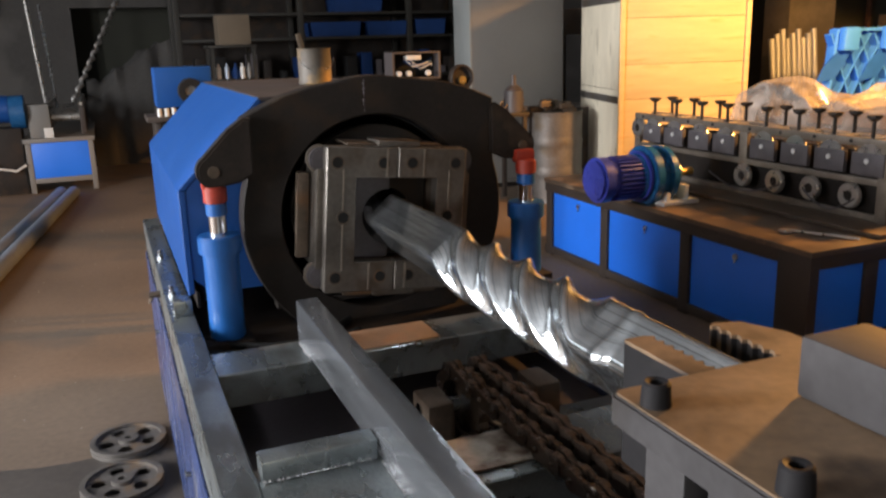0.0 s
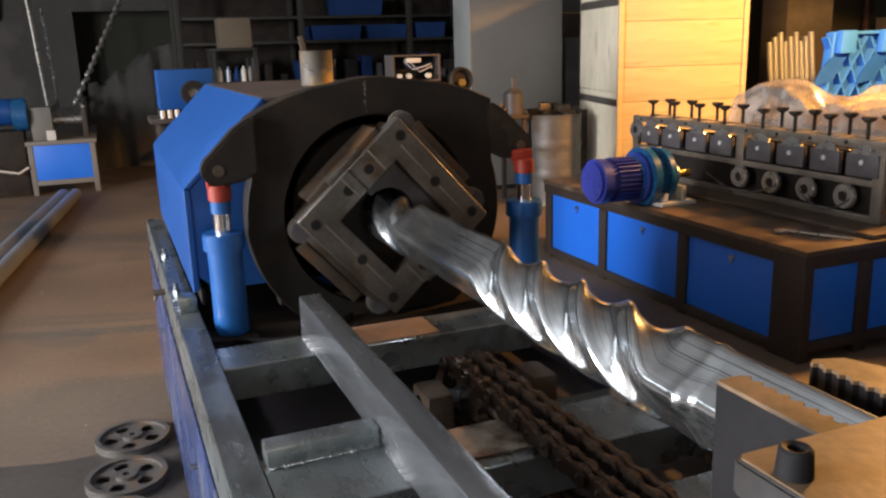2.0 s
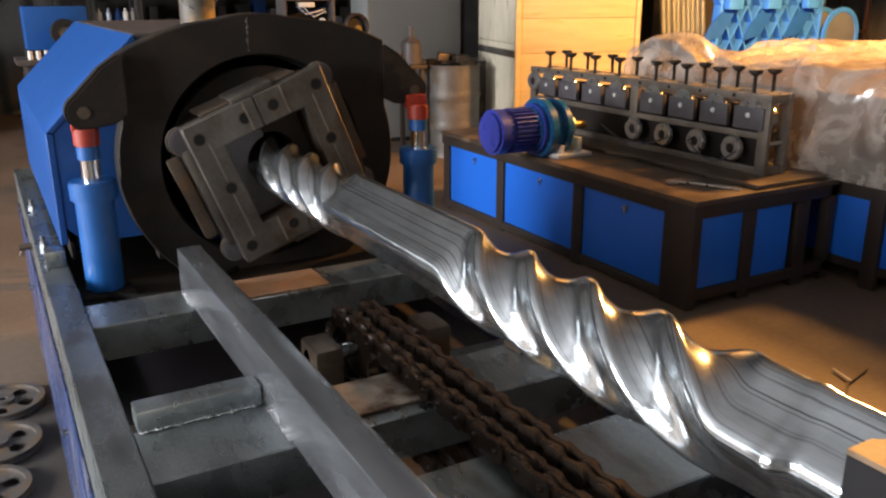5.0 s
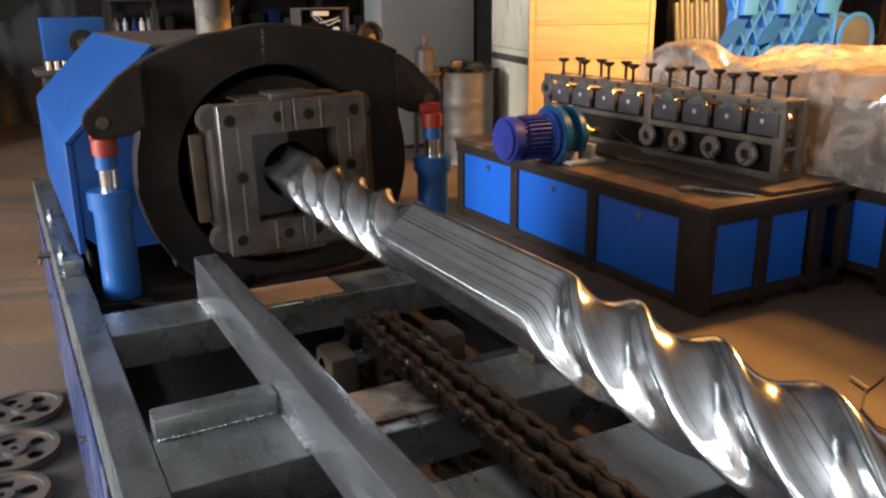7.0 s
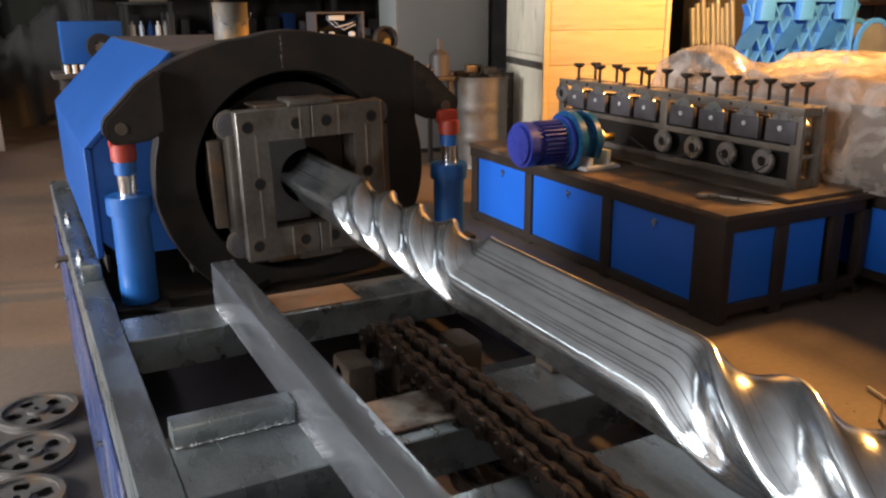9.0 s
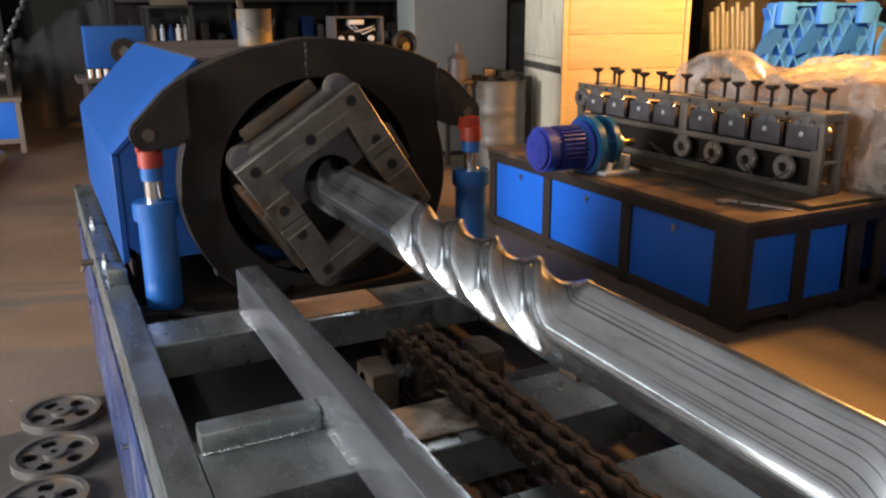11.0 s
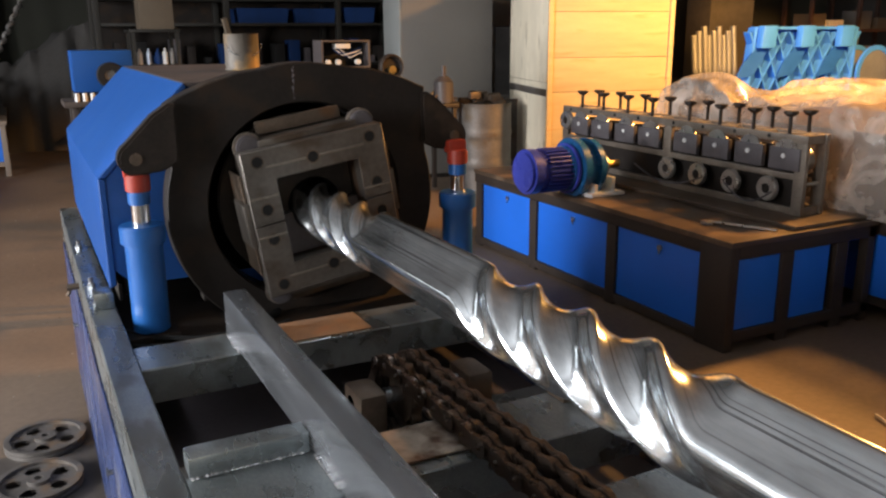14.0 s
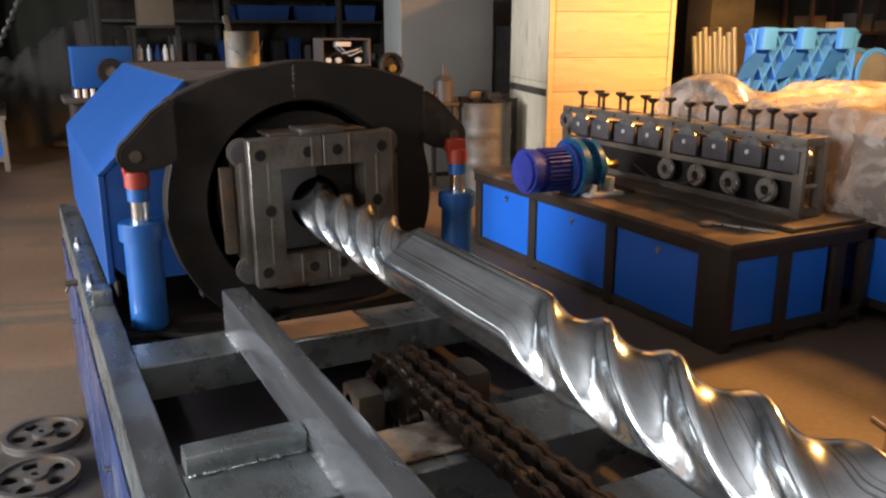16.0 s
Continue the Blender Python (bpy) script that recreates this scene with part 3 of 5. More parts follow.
def chuck():
    y = 2.268
    t = thing("twisting_chuck", (AX, y, AZ), "worn steel square twisting chuck split into two halves", "chuck")
    H, O = 0.218, 0.127
    for s in (-1, 1):
        def bx(u0, z0, u1, z1, ya, yb, bev=0.004):
            x0, x1 = sorted((AX + s * u0, AX + s * u1))
            return bm_box(x0, ya, AZ + z0, x1, yb, AZ + z1, bev)
        c = [(0.0015, H), (H - 0.004, H), (H, H - 0.004), (H, -H + 0.004), (H - 0.004, -H), (0.0015, -H), (0.0015, -O), (O, -O), (O, O), (0.0015, O)]
        pl = prism(bmesh.new(), [(AX + s * u, AZ + w) for u, w in c], 1, y, y + 0.05)
        bmesh.ops.bevel(pl, geom=list(pl.edges), offset=0.0025, segments=1, affect="EDGES")
        part("jaw_plate", pl, CHUCKSTEEL, t)
        for w in (1, -1):
            for u in (0.185, 0.045):
                part("bolt_socket", lathe(bmesh.new(), [(0.016, y - 0.0015), (0.020, y - 0.0015), (0.021, y + 0.001), (0.021, y + 0.006), (0.016, y + 0.006)], (AX + s * u, 0, AZ + w * 0.172), 1, 16), RUSTY, t)
                part("bolt", bm_cyl((AX + s * u, y - 0.001, AZ + w * 0.172), (AX + s * u, y + 0.004, AZ + w * 0.172), 0.0175, seg=12), RUBBER, t)
        part("bolt_socket", lathe(bmesh.new(), [(0.016, y - 0.0015), (0.020, y - 0.0015), (0.021, y + 0.001), (0.021, y + 0.006), (0.016, y + 0.006)], (AX + s * 0.165, 0, AZ + 0.01), 1, 16), RUSTY, t)
        part("bolt", bm_cyl((AX + s * 0.165, y - 0.001, AZ + 0.01), (AX + s * 0.165, y + 0.004, AZ + 0.01), 0.0175, seg=12), RUBBER, t)
        # ribs on the plate faces, added to stand in for reflected daylight streaks
        for u0, w0, w1 in ((0.166, 0.03, 0.15), (0.166, -0.15, -0.01), (0.034 if s < 0 else 0.082, 0.13, 0.214), (0.082 if s < 0 else 0.034, -0.214, -0.13)):
            part("rib", bx(u0 - 0.003, w0, u0 + 0.003, w1, y - 0.003, y + 0.002, 0.0018), ROLLSTEEL, t, "thin raised strip in place of a daylight streak")
        part("wing_plate", bx(0.242, -0.13, 0.28, 0.13, y + 0.10, y + 0.13, 0.006), RUSTY, t)
        # back block, step and side roll
        part("back_block", bx(0.135, -0.195, 0.205, 0.195, y + 0.052, y + 0.2), RUSTY, t)
        part("slide_plate", bx(0.215, -0.15, 0.238, 0.15, y + 0.03, y + 0.17), CHUCKSTEEL, t)
        for w in (1, -1):
            part("roll", bm_cyl((AX + s * 0.222, y + 0.04, AZ + w * 0.175), (AX + s * 0.222, y + 0.10, AZ + w * 0.175), 0.036, seg=24, bev=0.005), BLOCKDARK, t, "dark guide roller")
            part("roll_ring", lathe(bmesh.new(), [(0.036, y + 0.06), (0.042, y + 0.06), (0.042, y + 0.075), (0.036, y + 0.075)], (AX + s * 0.222, 0, AZ + w * 0.175), 1, 24), ROLLSTEEL, t)
    for w in (1, -1):
        z0, z1 = sorted((w * 0.218, w * 0.236))
        part("key_plate", bm_box(AX - 0.06, y + 0.01, AZ + z0, AX + 0.07, y + 0.13, AZ + z1, 0.003), CHUCKSTEEL, t)
        part("wooden_shim", bm_box(AX - 0.15, y + 0.03, AZ + min(z0, z1), AX + 0.15, y + 0.16, AZ + w * 0.226 if w > 0 else AZ + z1, 0.002), RUSTY, t)
        z0, z1 = sorted((w * 0.135, w * 0.205))
        part("back_block", bm_box(AX - 0.13, y + 0.052, AZ + z0, AX + 0.13, y + 0.2, AZ + z1, 0.004), RUSTY, t)
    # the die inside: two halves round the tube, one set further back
    # the rear half's blacker colour stands in for shade deep in the opening
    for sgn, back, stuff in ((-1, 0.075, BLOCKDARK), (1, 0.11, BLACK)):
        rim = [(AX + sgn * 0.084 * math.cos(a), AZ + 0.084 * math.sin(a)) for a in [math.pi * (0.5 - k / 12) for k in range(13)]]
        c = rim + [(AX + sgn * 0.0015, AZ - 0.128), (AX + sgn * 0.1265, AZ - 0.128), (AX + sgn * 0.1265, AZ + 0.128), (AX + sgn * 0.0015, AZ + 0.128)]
        part("die_half", prism(bmesh.new(), c, 1, y + back, y + 0.2), stuff, t, "dull brown die half, darker at the rear for shade")
    b = lathe(bmesh.new(), [(0.09, y + 0.2), (0.27, y + 0.2), (0.27, y + 0.24), (0.09, y + 0.24)], (AX, 0, AZ), 1, 48)
    part("face_plate", b, BLACK, t)
    return t


CHUCK = chuck()

for k, (a, c) in enumerate(((2.27, 0.10), (2.33, 0.14))):
    b = tube_curve(bmesh.new(), [(0.20 + 0.44 * i / 14, a + 0.05 * k - c * math.sin(math.pi * i / 14), BED - 0.053) for i in range(15)], 0.011)
    solo("hydraulic_hose", b, RUBBER, (0.4, 2.25, BED - 0.065), "black rubber hose lying on the oily deck", "hose", group="hoses on the deck")
for x, y, w, d, h, turn in ((0.24, 1.60, 0.05, 0.16, 0.03, 20), (0.33, 1.72, 0.04, 0.12, 0.05, -35), (0.30, 1.50, 0.03, 0.2, 0.025, 65), (0.36, 1.86, 0.06, 0.08, 0.04, 10), (0.25, 1.80, 0.03, 0.10, 0.03, 80)):
    b = bm_box(-w, -d / 2, 0, w, d / 2, h, 0.004)
    bmesh.ops.transform(b, matrix=Matrix.Translation((x, y, 0.6205)) @ Matrix.Rotation(radians(turn), 4, "Z"), verts=b.verts)
    solo("steel_offcut", b, ROLLSTEEL, (x, y, 0.6205), "greasy steel offcut in the drip tray", "offcut", group="offcuts in the tray")

RATE, RAMP0, RAMP1 = 573.0, 0.03, 0.05     # degrees a metre, and the soft ends of each twisted stretch
SPIRALS = (1.112, 2.293, 3.457)              # where each twisted stretch starts, along the tube
TWIST_LENGTH = 360 / RATE + RAMP0 / 2 + RAMP1 / 2


def twist(s):
    a = 0.0
    for s0 in SPIRALS:
        u = min(max(s - s0, 0), TWIST_LENGTH)
        v = min(u, RAMP0)
        a += v * v / (2 * RAMP0) + max(u - RAMP0, 0)
        w = max(u - (TWIST_LENGTH - RAMP1), 0)
        a -= w * w / (2 * RAMP1)
    return a * RATE


def twisted_tube():
    """A square tube with rounded corners, twisted in stretches; s runs along y as it lies at the clip's start."""
    half, cr, hollow = 0.0615, 0.019, 0.0014
    prof, n = [], 10
    for q in range(4):
        cx, cz = half - cr, half - cr
        for i in range(n + 1):
            a = radians(90 * i / n)
            p = Vector((cx + cr * math.cos(a), cz + cr * math.sin(a)))
            prof.append(Matrix.Rotation(radians(90 * q), 2) @ p)
        nxt = Matrix.Rotation(radians(90 * (q + 1)), 2) @ Vector((half, half - cr))
        last = prof[-1]
        out = ((last + nxt) / 2).normalized()
        for i in range(1, 10):
            prof.append(last.lerp(nxt, i / 10) - out * hollow * math.sin(math.pi * i / 10) ** 1.4)
    per = [0.0]
    for i in range(len(prof)):
        per.append(per[-1] + (prof[(i + 1) % len(prof)] - prof[i]).length)
    S0, S1, step = 0.25, 4.3, 0.006
    rows = int((S1 - S0) / step)
    verts, faces, uvs = [], [], []
    k = len(prof)
    for r in range(rows + 1):
        s = S0 + (S1 - S0) * r / rows
        ang = radians(36 - twist(s))
        # the clamped end is pressed narrower by the jaws
        squeeze = 1 - 0.2 * min(max((1.045 - s) / 0.018, 0), 1)
        g = 1 + 0.025 * math.exp(-((s - 1.052) / 0.01) ** 2)
        tw = min(max(max((1 - abs(s - (s0 + TWIST_LENGTH / 2)) / (TWIST_LENGTH / 2)) for s0 in SPIRALS) * 5, 0), 1)
        for p in prof:
            rr = p.length
            # twisting draws the flats in and leaves the corners proud
            d = p * (g * (1 - 0.075 * tw * (1 - (rr - half) / (half * 0.33))))
            x, z = d.x * math.cos(ang) - d.y * math.sin(ang), d.x * math.sin(ang) + d.y * math.cos(ang)
            verts.append((x * squeeze, s, z))
    for r in range(rows):
        for i in range(k):
            j = (i + 1) % k
            faces.append((r * k + i, r * k + j, (r + 1) * k + j, (r + 1) * k + i))
            s0_, s1_ = r * step, (r + 1) * step
            uvs += [(per[i], s0_), (per[i + 1], s0_), (per[i + 1], s1_), (per[i], s1_)]
    me = bpy.data.meshes.new("twisted_tube")
    me.from_pydata(verts, [], faces)
    layer = me.uv_layers.new(name="girth")
    layer.data.foreach_set("uv", [c for uv in uvs for c in uv])
    me.materials.append(GALV)
    me.polygons.foreach_set("use_smooth", [True] * len(me.polygons))
    me.update()
    ob = new("twisted_tube", me)
    ob.location = (AX, 0, TZ)
    return tagged(ob, "shiny galvanized square steel tube with spiral twisted stretches", "steel tube")


TUBE = twisted_tube()


def carriage():
    t = thing("clamp_carriage", (AX, 0.5, BED + 0.12), "tan dusty clamp carriage gripping the tube on guide beams", "clamp carriage")
    top, jt = 1.245, 1.203
    b = prism(bmesh.new(), [(0.51, -0.35), (1.03, -0.35), (1.03, 0.70), (1.0, 0.735), (0.515, 0.735), (0.51, 0.73)], 2, jt + 0.002, top - 0.001)
    bmesh.ops.bevel(b, geom=list(b.edges), offset=0.003, segments=2, affect="EDGES")
    plate = part("top_plate", b, CARRIAGE, t)
    b = prism(bmesh.new(), [(0.514, -0.346), (1.026, -0.346), (1.026, 0.697), (0.998, 0.731), (0.519, 0.731), (0.514, 0.726)], 2, top - 0.001, top + 0.0015)
    part("dust_layer", b, TAN, plate, "tan dust and oil smudges")
    # jaws beside the tube, their gripping edges serrated
    for s, xa, xb in ((1, 0.69, 0.738), (-1, 0.93, 0.845)):
        edge = []
        n = 18
        for k in range(n + 1):
            y = 0.55 + (0.955 - 0.55) * k / n
            edge += [(xb - s * 0.007, y - 0.006), (xb, y - 0.002), (xb, y + 0.002), (xb - s * 0.007, y + 0.006)]
        outline = [(xa, 0.54)] + edge + [(xb - s * 0.012, 0.965), (xa + s * 0.03 if s < 0 else xa, 0.965 if s > 0 else 0.95), (xa, 0.965 if s > 0 else 0.88)]
        clean = [p for k, p in enumerate(outline) if k == 0 or (Vector(p) - Vector(outline[k - 1])).length > 1e-4]
        jaw = part("jaw", prism(bmesh.new(), clean, 2, 1.0, jt - 0.006), JAWSTEEL, t, "dark serrated steel jaw")
        part("jaw_face", prism(bmesh.new(), clean, 2, jt - 0.0058, jt), TAN, jaw, "tan dusty jaw top")
    # hollow cap bolts on the plate
    for x, y in ((0.535, 0.68), (0.535, 0.475), (0.875, 0.69), (0.98, 0.45), (0.535, 0.2)):
        part("cap_bolt", lathe(bmesh.new(), [(0.008, top + 0.008), (0.008, top + 0.028), (0.013, top + 0.03), (0.016, top + 0.027), (0.018, top), (0.001, top), (0.001, top + 0.008)], (x, y, 0), 2, 20), JAWSTEEL, t)
    # clamp bar across the plate
    b = box(bmesh.new(), 0.69, -0.3, top + 0.002, 0.79, 0.63, top + 0.075, 0.006)
    part("clamp_bar", b, CARRIAGE, t, "thick grey clamp bar")
    # body below
    part("side_plate", bm_box(0.545, -0.33, BED + 0.137, 0.565, 0.60, jt, 0.003), CARRIAGE, t)
    part("pillar", bm_box(0.53, 0.62, BED + 0.137, 0.60, 0.69, jt, 0.004), CARRIAGE, t)
    part("pillar", bm_box(0.53, 0.10, BED + 0.137, 0.544, 0.16, jt, 0.004), CARRIAGE, t)
    part("side_plate", bm_box(0.97, -0.33, BED + 0.137, 0.99, 0.69, jt, 0.003), CARRIAGE, t)
    part("jaw_block", bm_box(0.61, 0.5, BED + 0.137, 0.96, 0.76, 0.998, 0.004), CARRIAGE, t)
    b = box(bmesh.new(), 0.43, -0.3, BED + 0.121, 1.10, 0.75, BED + 0.136, 0.003)
    part("base_plate", b, CARRIAGE, t)
    return t


CARRIAGE_THING = carriage()


CX = 0.737                     # the drive chain's line


def sprocket():
    t = thing("sprocket_shaft", (CX, 1.65, BED - 0.12), "brown oily sprocket on a bearing block", "sprocket")
    y, z = 1.65, BED - 0.05
    b = lathe(bmesh.new(), [(0.02, -0.014), (0.07, -0.014), (0.07, 0.014), (0.02, 0.014)], (CX, y, z), 0, 32)
    part("disc", b, RUSTY, t)
    for k in range(10):
        a = 2 * math.pi * k / 10
        part("tooth", bm_cyl((CX - 0.012, y + 0.07 * math.cos(a), z + 0.07 * math.sin(a)), (CX + 0.012, y + 0.07 * math.cos(a), z + 0.07 * math.sin(a)), 0.012, seg=8), RUSTY, t)
    part("shaft", bm_cyl((0.60, y, z), (0.93, y, z), 0.02, seg=16), STEEL, t)
    for x in (0.60, 0.88):
        b = box(bmesh.new(), x, y - 0.06, BED - 0.15, x + 0.07, y + 0.05, z + 0.035, 0.015)
        part("bearing_block", b, RUSTY, t)
    part("mounting_bar", bm_box(0.185, y - 0.09, BED - 0.18, 1.345, y + 0.07, BED - 0.15, 0.004), RAILSTEEL, t)
    part("plank", bm_box(0.53, 1.48, BED - 0.10, 0.72, 1.53, BED - 0.075, 0.003), TANBROWN, t, "short wooden packing strip")
    part("mounting_bar", bm_box(0.53, 1.46, BED - 0.18, 0.76, 1.535, BED - 0.101, 0.003), RAILSTEEL, t)
    return t


sprocket()

PITCH, SPR, SPY, SPZ = 0.0635, 0.075, 1.65, BED - 0.05


def chain_pose(a):
    """The place on the chain's run, a metres from the sprocket's top towards the clamp (negative: round the sprocket and back)."""
    tip = SPZ + SPR
    if a >= 0:
        return pose(0, SPY - a, tip + 0.008 * math.sin(min(a / 1.2, 1) * math.pi / 2), -1.0, 0, 0)
    turn = -a / SPR
    if turn < math.pi:
        return pose(0, SPY + SPR * math.sin(turn), SPZ + SPR * math.cos(turn), -math.degrees(turn), 0, 0)
    return pose(0, SPY - (-a - math.pi * SPR), SPZ - SPR, -180, 0, 0)


def chain():
    t = thing("drive_chain", (CX, 0, 0), "greasy brown double-strand roller drive chain", "chain")

    def plates(wide):
        b = bmesh.new()
        for s in (-1, 1):
            for off in (0.026, 0.042):
                x = s * (off + (0.0 if not wide else 0.006 if off > 0.03 else -0.006))
                pts = arc(PITCH / 2, 0, 0.0215, -100, 100, 8) + [(0, 0.0155)] + arc(-PITCH / 2, 0, 0.0215, 80, 280, 8) + [(0, -0.0155)]
                prism(b, pts, 0, x - 0.0045, x + 0.0045)
        for s in (-1, 1):
            for e in (-1, 1):
                cyl(b, (s * 0.015, e * PITCH / 2, 0), (s * 0.051, e * PITCH / 2, 0), 0.0165, seg=12)
                ball(b, (s * 0.052, e * PITCH / 2, 0), 0.0065, 1.0, 8)
        return b
    me = (mesh_of("chain_link", plates(False), CHAINSTEEL), mesh_of("chain_link", plates(True), CHAINSTEEL))
    links = []
    for k in range(-32, 34):
        ob = new("chain_link", me[k % 2])
        ob.parent = t
        links.append((ob, k * PITCH))
    return links


CHAIN = chain()


# ---- the roll former on its bench ----
def bench():
    t = thing("workbench", (3.6, 4.2, 0), "dark steel-framed workbench with blue panels and an oily top", "workbench")
    x0, x1, y0, y1, h = 3.117, 4.25, 2.89, 5.56, 0.60
    part("worktop", bm_box(x0, y0, h - 0.03, x1, y1, h, 0.003), BENCHTOP, t)
    part("top_rail", bm_box(x0 + 0.01, y0 + 0.226, h - 0.10, x0 + 0.066, y1, h - 0.031, 0.003), BLACKFRAME, t)
    part("end_rail", bm_box(x0 + 0.071, y0 + 0.01, h - 0.10, x1, y0 + 0.07, h - 0.031, 0.003), BLACKFRAME, t)
    part("bottom_rail", bm_box(x0 + 0.01, y0 + 0.071, 0.015, x0 + 0.06, y1, 0.07, 0.003), BLACKFRAME, t)
    part("end_rail", bm_box(x0 + 0.071, y0 + 0.01, 0.05, x1, y0 + 0.06, 0.11, 0.003), BLACKFRAME, t)
    ys = [y0 + 0.01, 3.815, 4.685, y1 - 0.11]
    for i, y in enumerate(ys):
        w = 0.215 if i == 0 else 0.085
        part("leg", bm_box(x0 + 0.008, y, 0, x0 + 0.070, y + w, h - (0.031 if i == 0 else 0.101), 0.003), BLACKFRAME, t)
        part("leg", bm_box(x1 - 0.06, y, 0, x1, y + 0.06, h - 0.032, 0.004), BLACKFRAME, t)
        if i < 3:
            ya, yb = y + w + 0.004, ys[i + 1] - 0.004
            p = part("panel", bm_box(x0 + 0.026, ya, 0.072, x0 + 0.034, yb, h - 0.102, 0.002), PANELBLUE, t, "blue painted door panel")
            k = lathe(bmesh.new(), [(0.008, -0.014), (0.016, -0.014), (0.016, 0), (0.008, 0)], (x0 + 0.024, (ya + yb) / 2 - 0.03, h - 0.15), 0, 12)
            box(k, x0 + 0.012, (ya + yb) / 2 - 0.034, h - 0.185, x0 + 0.018, (ya + yb) / 2 - 0.026, h - 0.15)
            part("lock", k, STEEL, p, "small lock with hanging key")
    for xa, xb in ((3.20, 3.50), (3.60, 3.89)):
        part("panel", bm_box(xa, y0 + 0.026, 0.112, xb, y0 + 0.034, h - 0.102, 0.002), PANELBLUE, t, "blue painted end panel")
    part("leg", bm_box(3.505, y0 + 0.012, 0, 3.595, y0 + 0.07, h - 0.102, 0.004), BLACKFRAME, t)
    part("leg", bm_box(3.935, y0 + 0.012, 0, 4.03, y0 + 0.07, h - 0.102, 0.004), BLACKFRAME, t)
    return t


bench()


def roll_former():
    t = thing("roll_former", (3.95, 4.2, 0.6), "dark steel roll former with a row of adjusting screws", "roll former")
    x, y0, y1, zb, zt = 3.81, 3.07, 5.36, 0.605, 1.078
    dx = 0.155
    part("base_bar", bm_box(3.60, 2.92, zb - 0.003, 4.23, 5.5, zb + 0.02, 0.004), BENCHTOP, t)
    for xx in (x, x + dx):
        b = box(bmesh.new(), xx, y0, 1.03, xx + 0.03, y1, zt, 0.004)
        box(b, xx, y0, zb + 0.021, xx + 0.03, y0 + 0.07, 1.03, 0.003)
        box(b, xx, 4.135, 0.80, xx + 0.03, 4.205, 1.03, 0.003)
        box(b, xx, y1 - 0.07, zb + 0.021, xx + 0.03, y1, 1.03, 0.003)
        part("side_frame", b, ROLLSTEEL, t)
        b = box(bmesh.new(), xx + 0.004, y0 + 0.07, zb + 0.021, xx + 0.026, y1 - 0.07, 0.665, 0.003)
        part("lower_bar", b, ROLLSTEEL, t)
        part("middle_bar", bm_box(xx + 0.002, y0 + 0.07, 0.825, xx + 0.028, y1 - 0.07, 0.86, 0.003), ROLLSTEEL, t)
    part("end_tie", bm_box(x + 0.031, y0 + 0.01, zt - 0.05, x + dx - 0.001, y0 + 0.04, zt - 0.002, 0.003), ROLLSTEEL, t)
    part("end_tie", bm_box(x + 0.031, y0 + 0.01, zb + 0.021, x + dx - 0.001, y0 + 0.04, zb + 0.07, 0.003), ROLLSTEEL, t)
    part("tie_rod", bm_cyl((x + 0.031, y0 + 0.03, 0.8), (x + dx - 0.001, y0 + 0.03, 0.8), 0.012, seg=12), BEARING, t)
    # added black sheet: the shade between the side frames, put into its colour
    part("back_shade", bm_box(x + 0.07, y0 + 0.08, zb + 0.021, x + 0.08, y1 - 0.08, 1.0, 0.003), BLACK, t, "black plate put in for the shade inside the frame")
    ys = [3.207, 3.467, 3.729, 3.992, 4.344, 4.60, 4.875, 5.13]
    for i, y in enumerate(ys):
        bl = part("bearing_block", bm_box(x - 0.012, y - 0.105, 0.875, x + 0.02, y + 0.105, 1.0, 0.004), BLOCKDARK, t)
        b = cyl(bmesh.new(), (x - 0.022, y, 0.955), (x - 0.012, y, 0.955), 0.0145, seg=16, bev=0.002)
        part("pin", b, ZINC, bl, "bright shaft end")
        if i < 4 or i == 7:
            z = 0.755 if i < 7 else 0.97
            yb = (3.30, 3.58, 3.86, 4.14)[i] if i < 4 else 5.29
            b = lathe(bmesh.new(), [(0.03, x - 0.03), (0.065, x - 0.03), (0.072, x - 0.02), (0.072, x + 0.0), (0.03, x + 0.0)], (0, yb, z), 0, 28)
            r = part("bearing", b, BEARING, t, "round grey bearing")
            part("bore", bm_cyl((x - 0.024, yb, z), (x - 0.004, yb, z), 0.032, seg=20), BLACK, r)
        part("roll", bm_cyl((x + 0.085, y, 0.92), (x + dx - 0.005, y, 0.92), 0.08, seg=24), BEARING, t)
        for xx in (x + 0.015, x + dx + 0.015):
            s = part("adjusting_screw", bm_cyl((xx, y, zt), (xx, y, 1.187), 0.011, seg=12), BLACK, t)
            k = cyl(bmesh.new(), (xx, y, 1.172), (xx, y, 1.187), 0.018, 0.038, 8)
            cyl(k, (xx, y, 1.187), (xx, y, 1.203), 0.04, seg=8, bev=0.003)
            part("knob", k, BLACK, s)
        part("cap_strip", bm_box(x + 0.035, y - 0.06, zt - 0.02, x + dx - 0.005, y + 0.06, zt - 0.004, 0.003), BEARING, t)
        # the arched saddle over each block, and a screw in the beam
        sad = prism(bmesh.new(), arc(y, 0.965, 0.085, 20, 160, 8), 0, x - 0.004, x + 0.012)
        part("saddle", sad, BEARING, bl, "bright arched saddle")
        part("beam_screw", bm_cyl((x - 0.004, y + 0.125, 1.055), (x, y + 0.125, 1.055), 0.011, seg=10), RUBBER, t)
    for ya, yb in ((3.25, 3.62), (3.80, 4.45)):
        part("hose", tube_curve(bmesh.new(), [(x - 0.03, ya + (yb - ya) * k / 12, 0.745 - 0.085 * math.sin(math.pi * k / 12)) for k in range(13)], 0.006, 6), BLOCKDARK, t, "dark sagging hose")
    return t


roll_former()


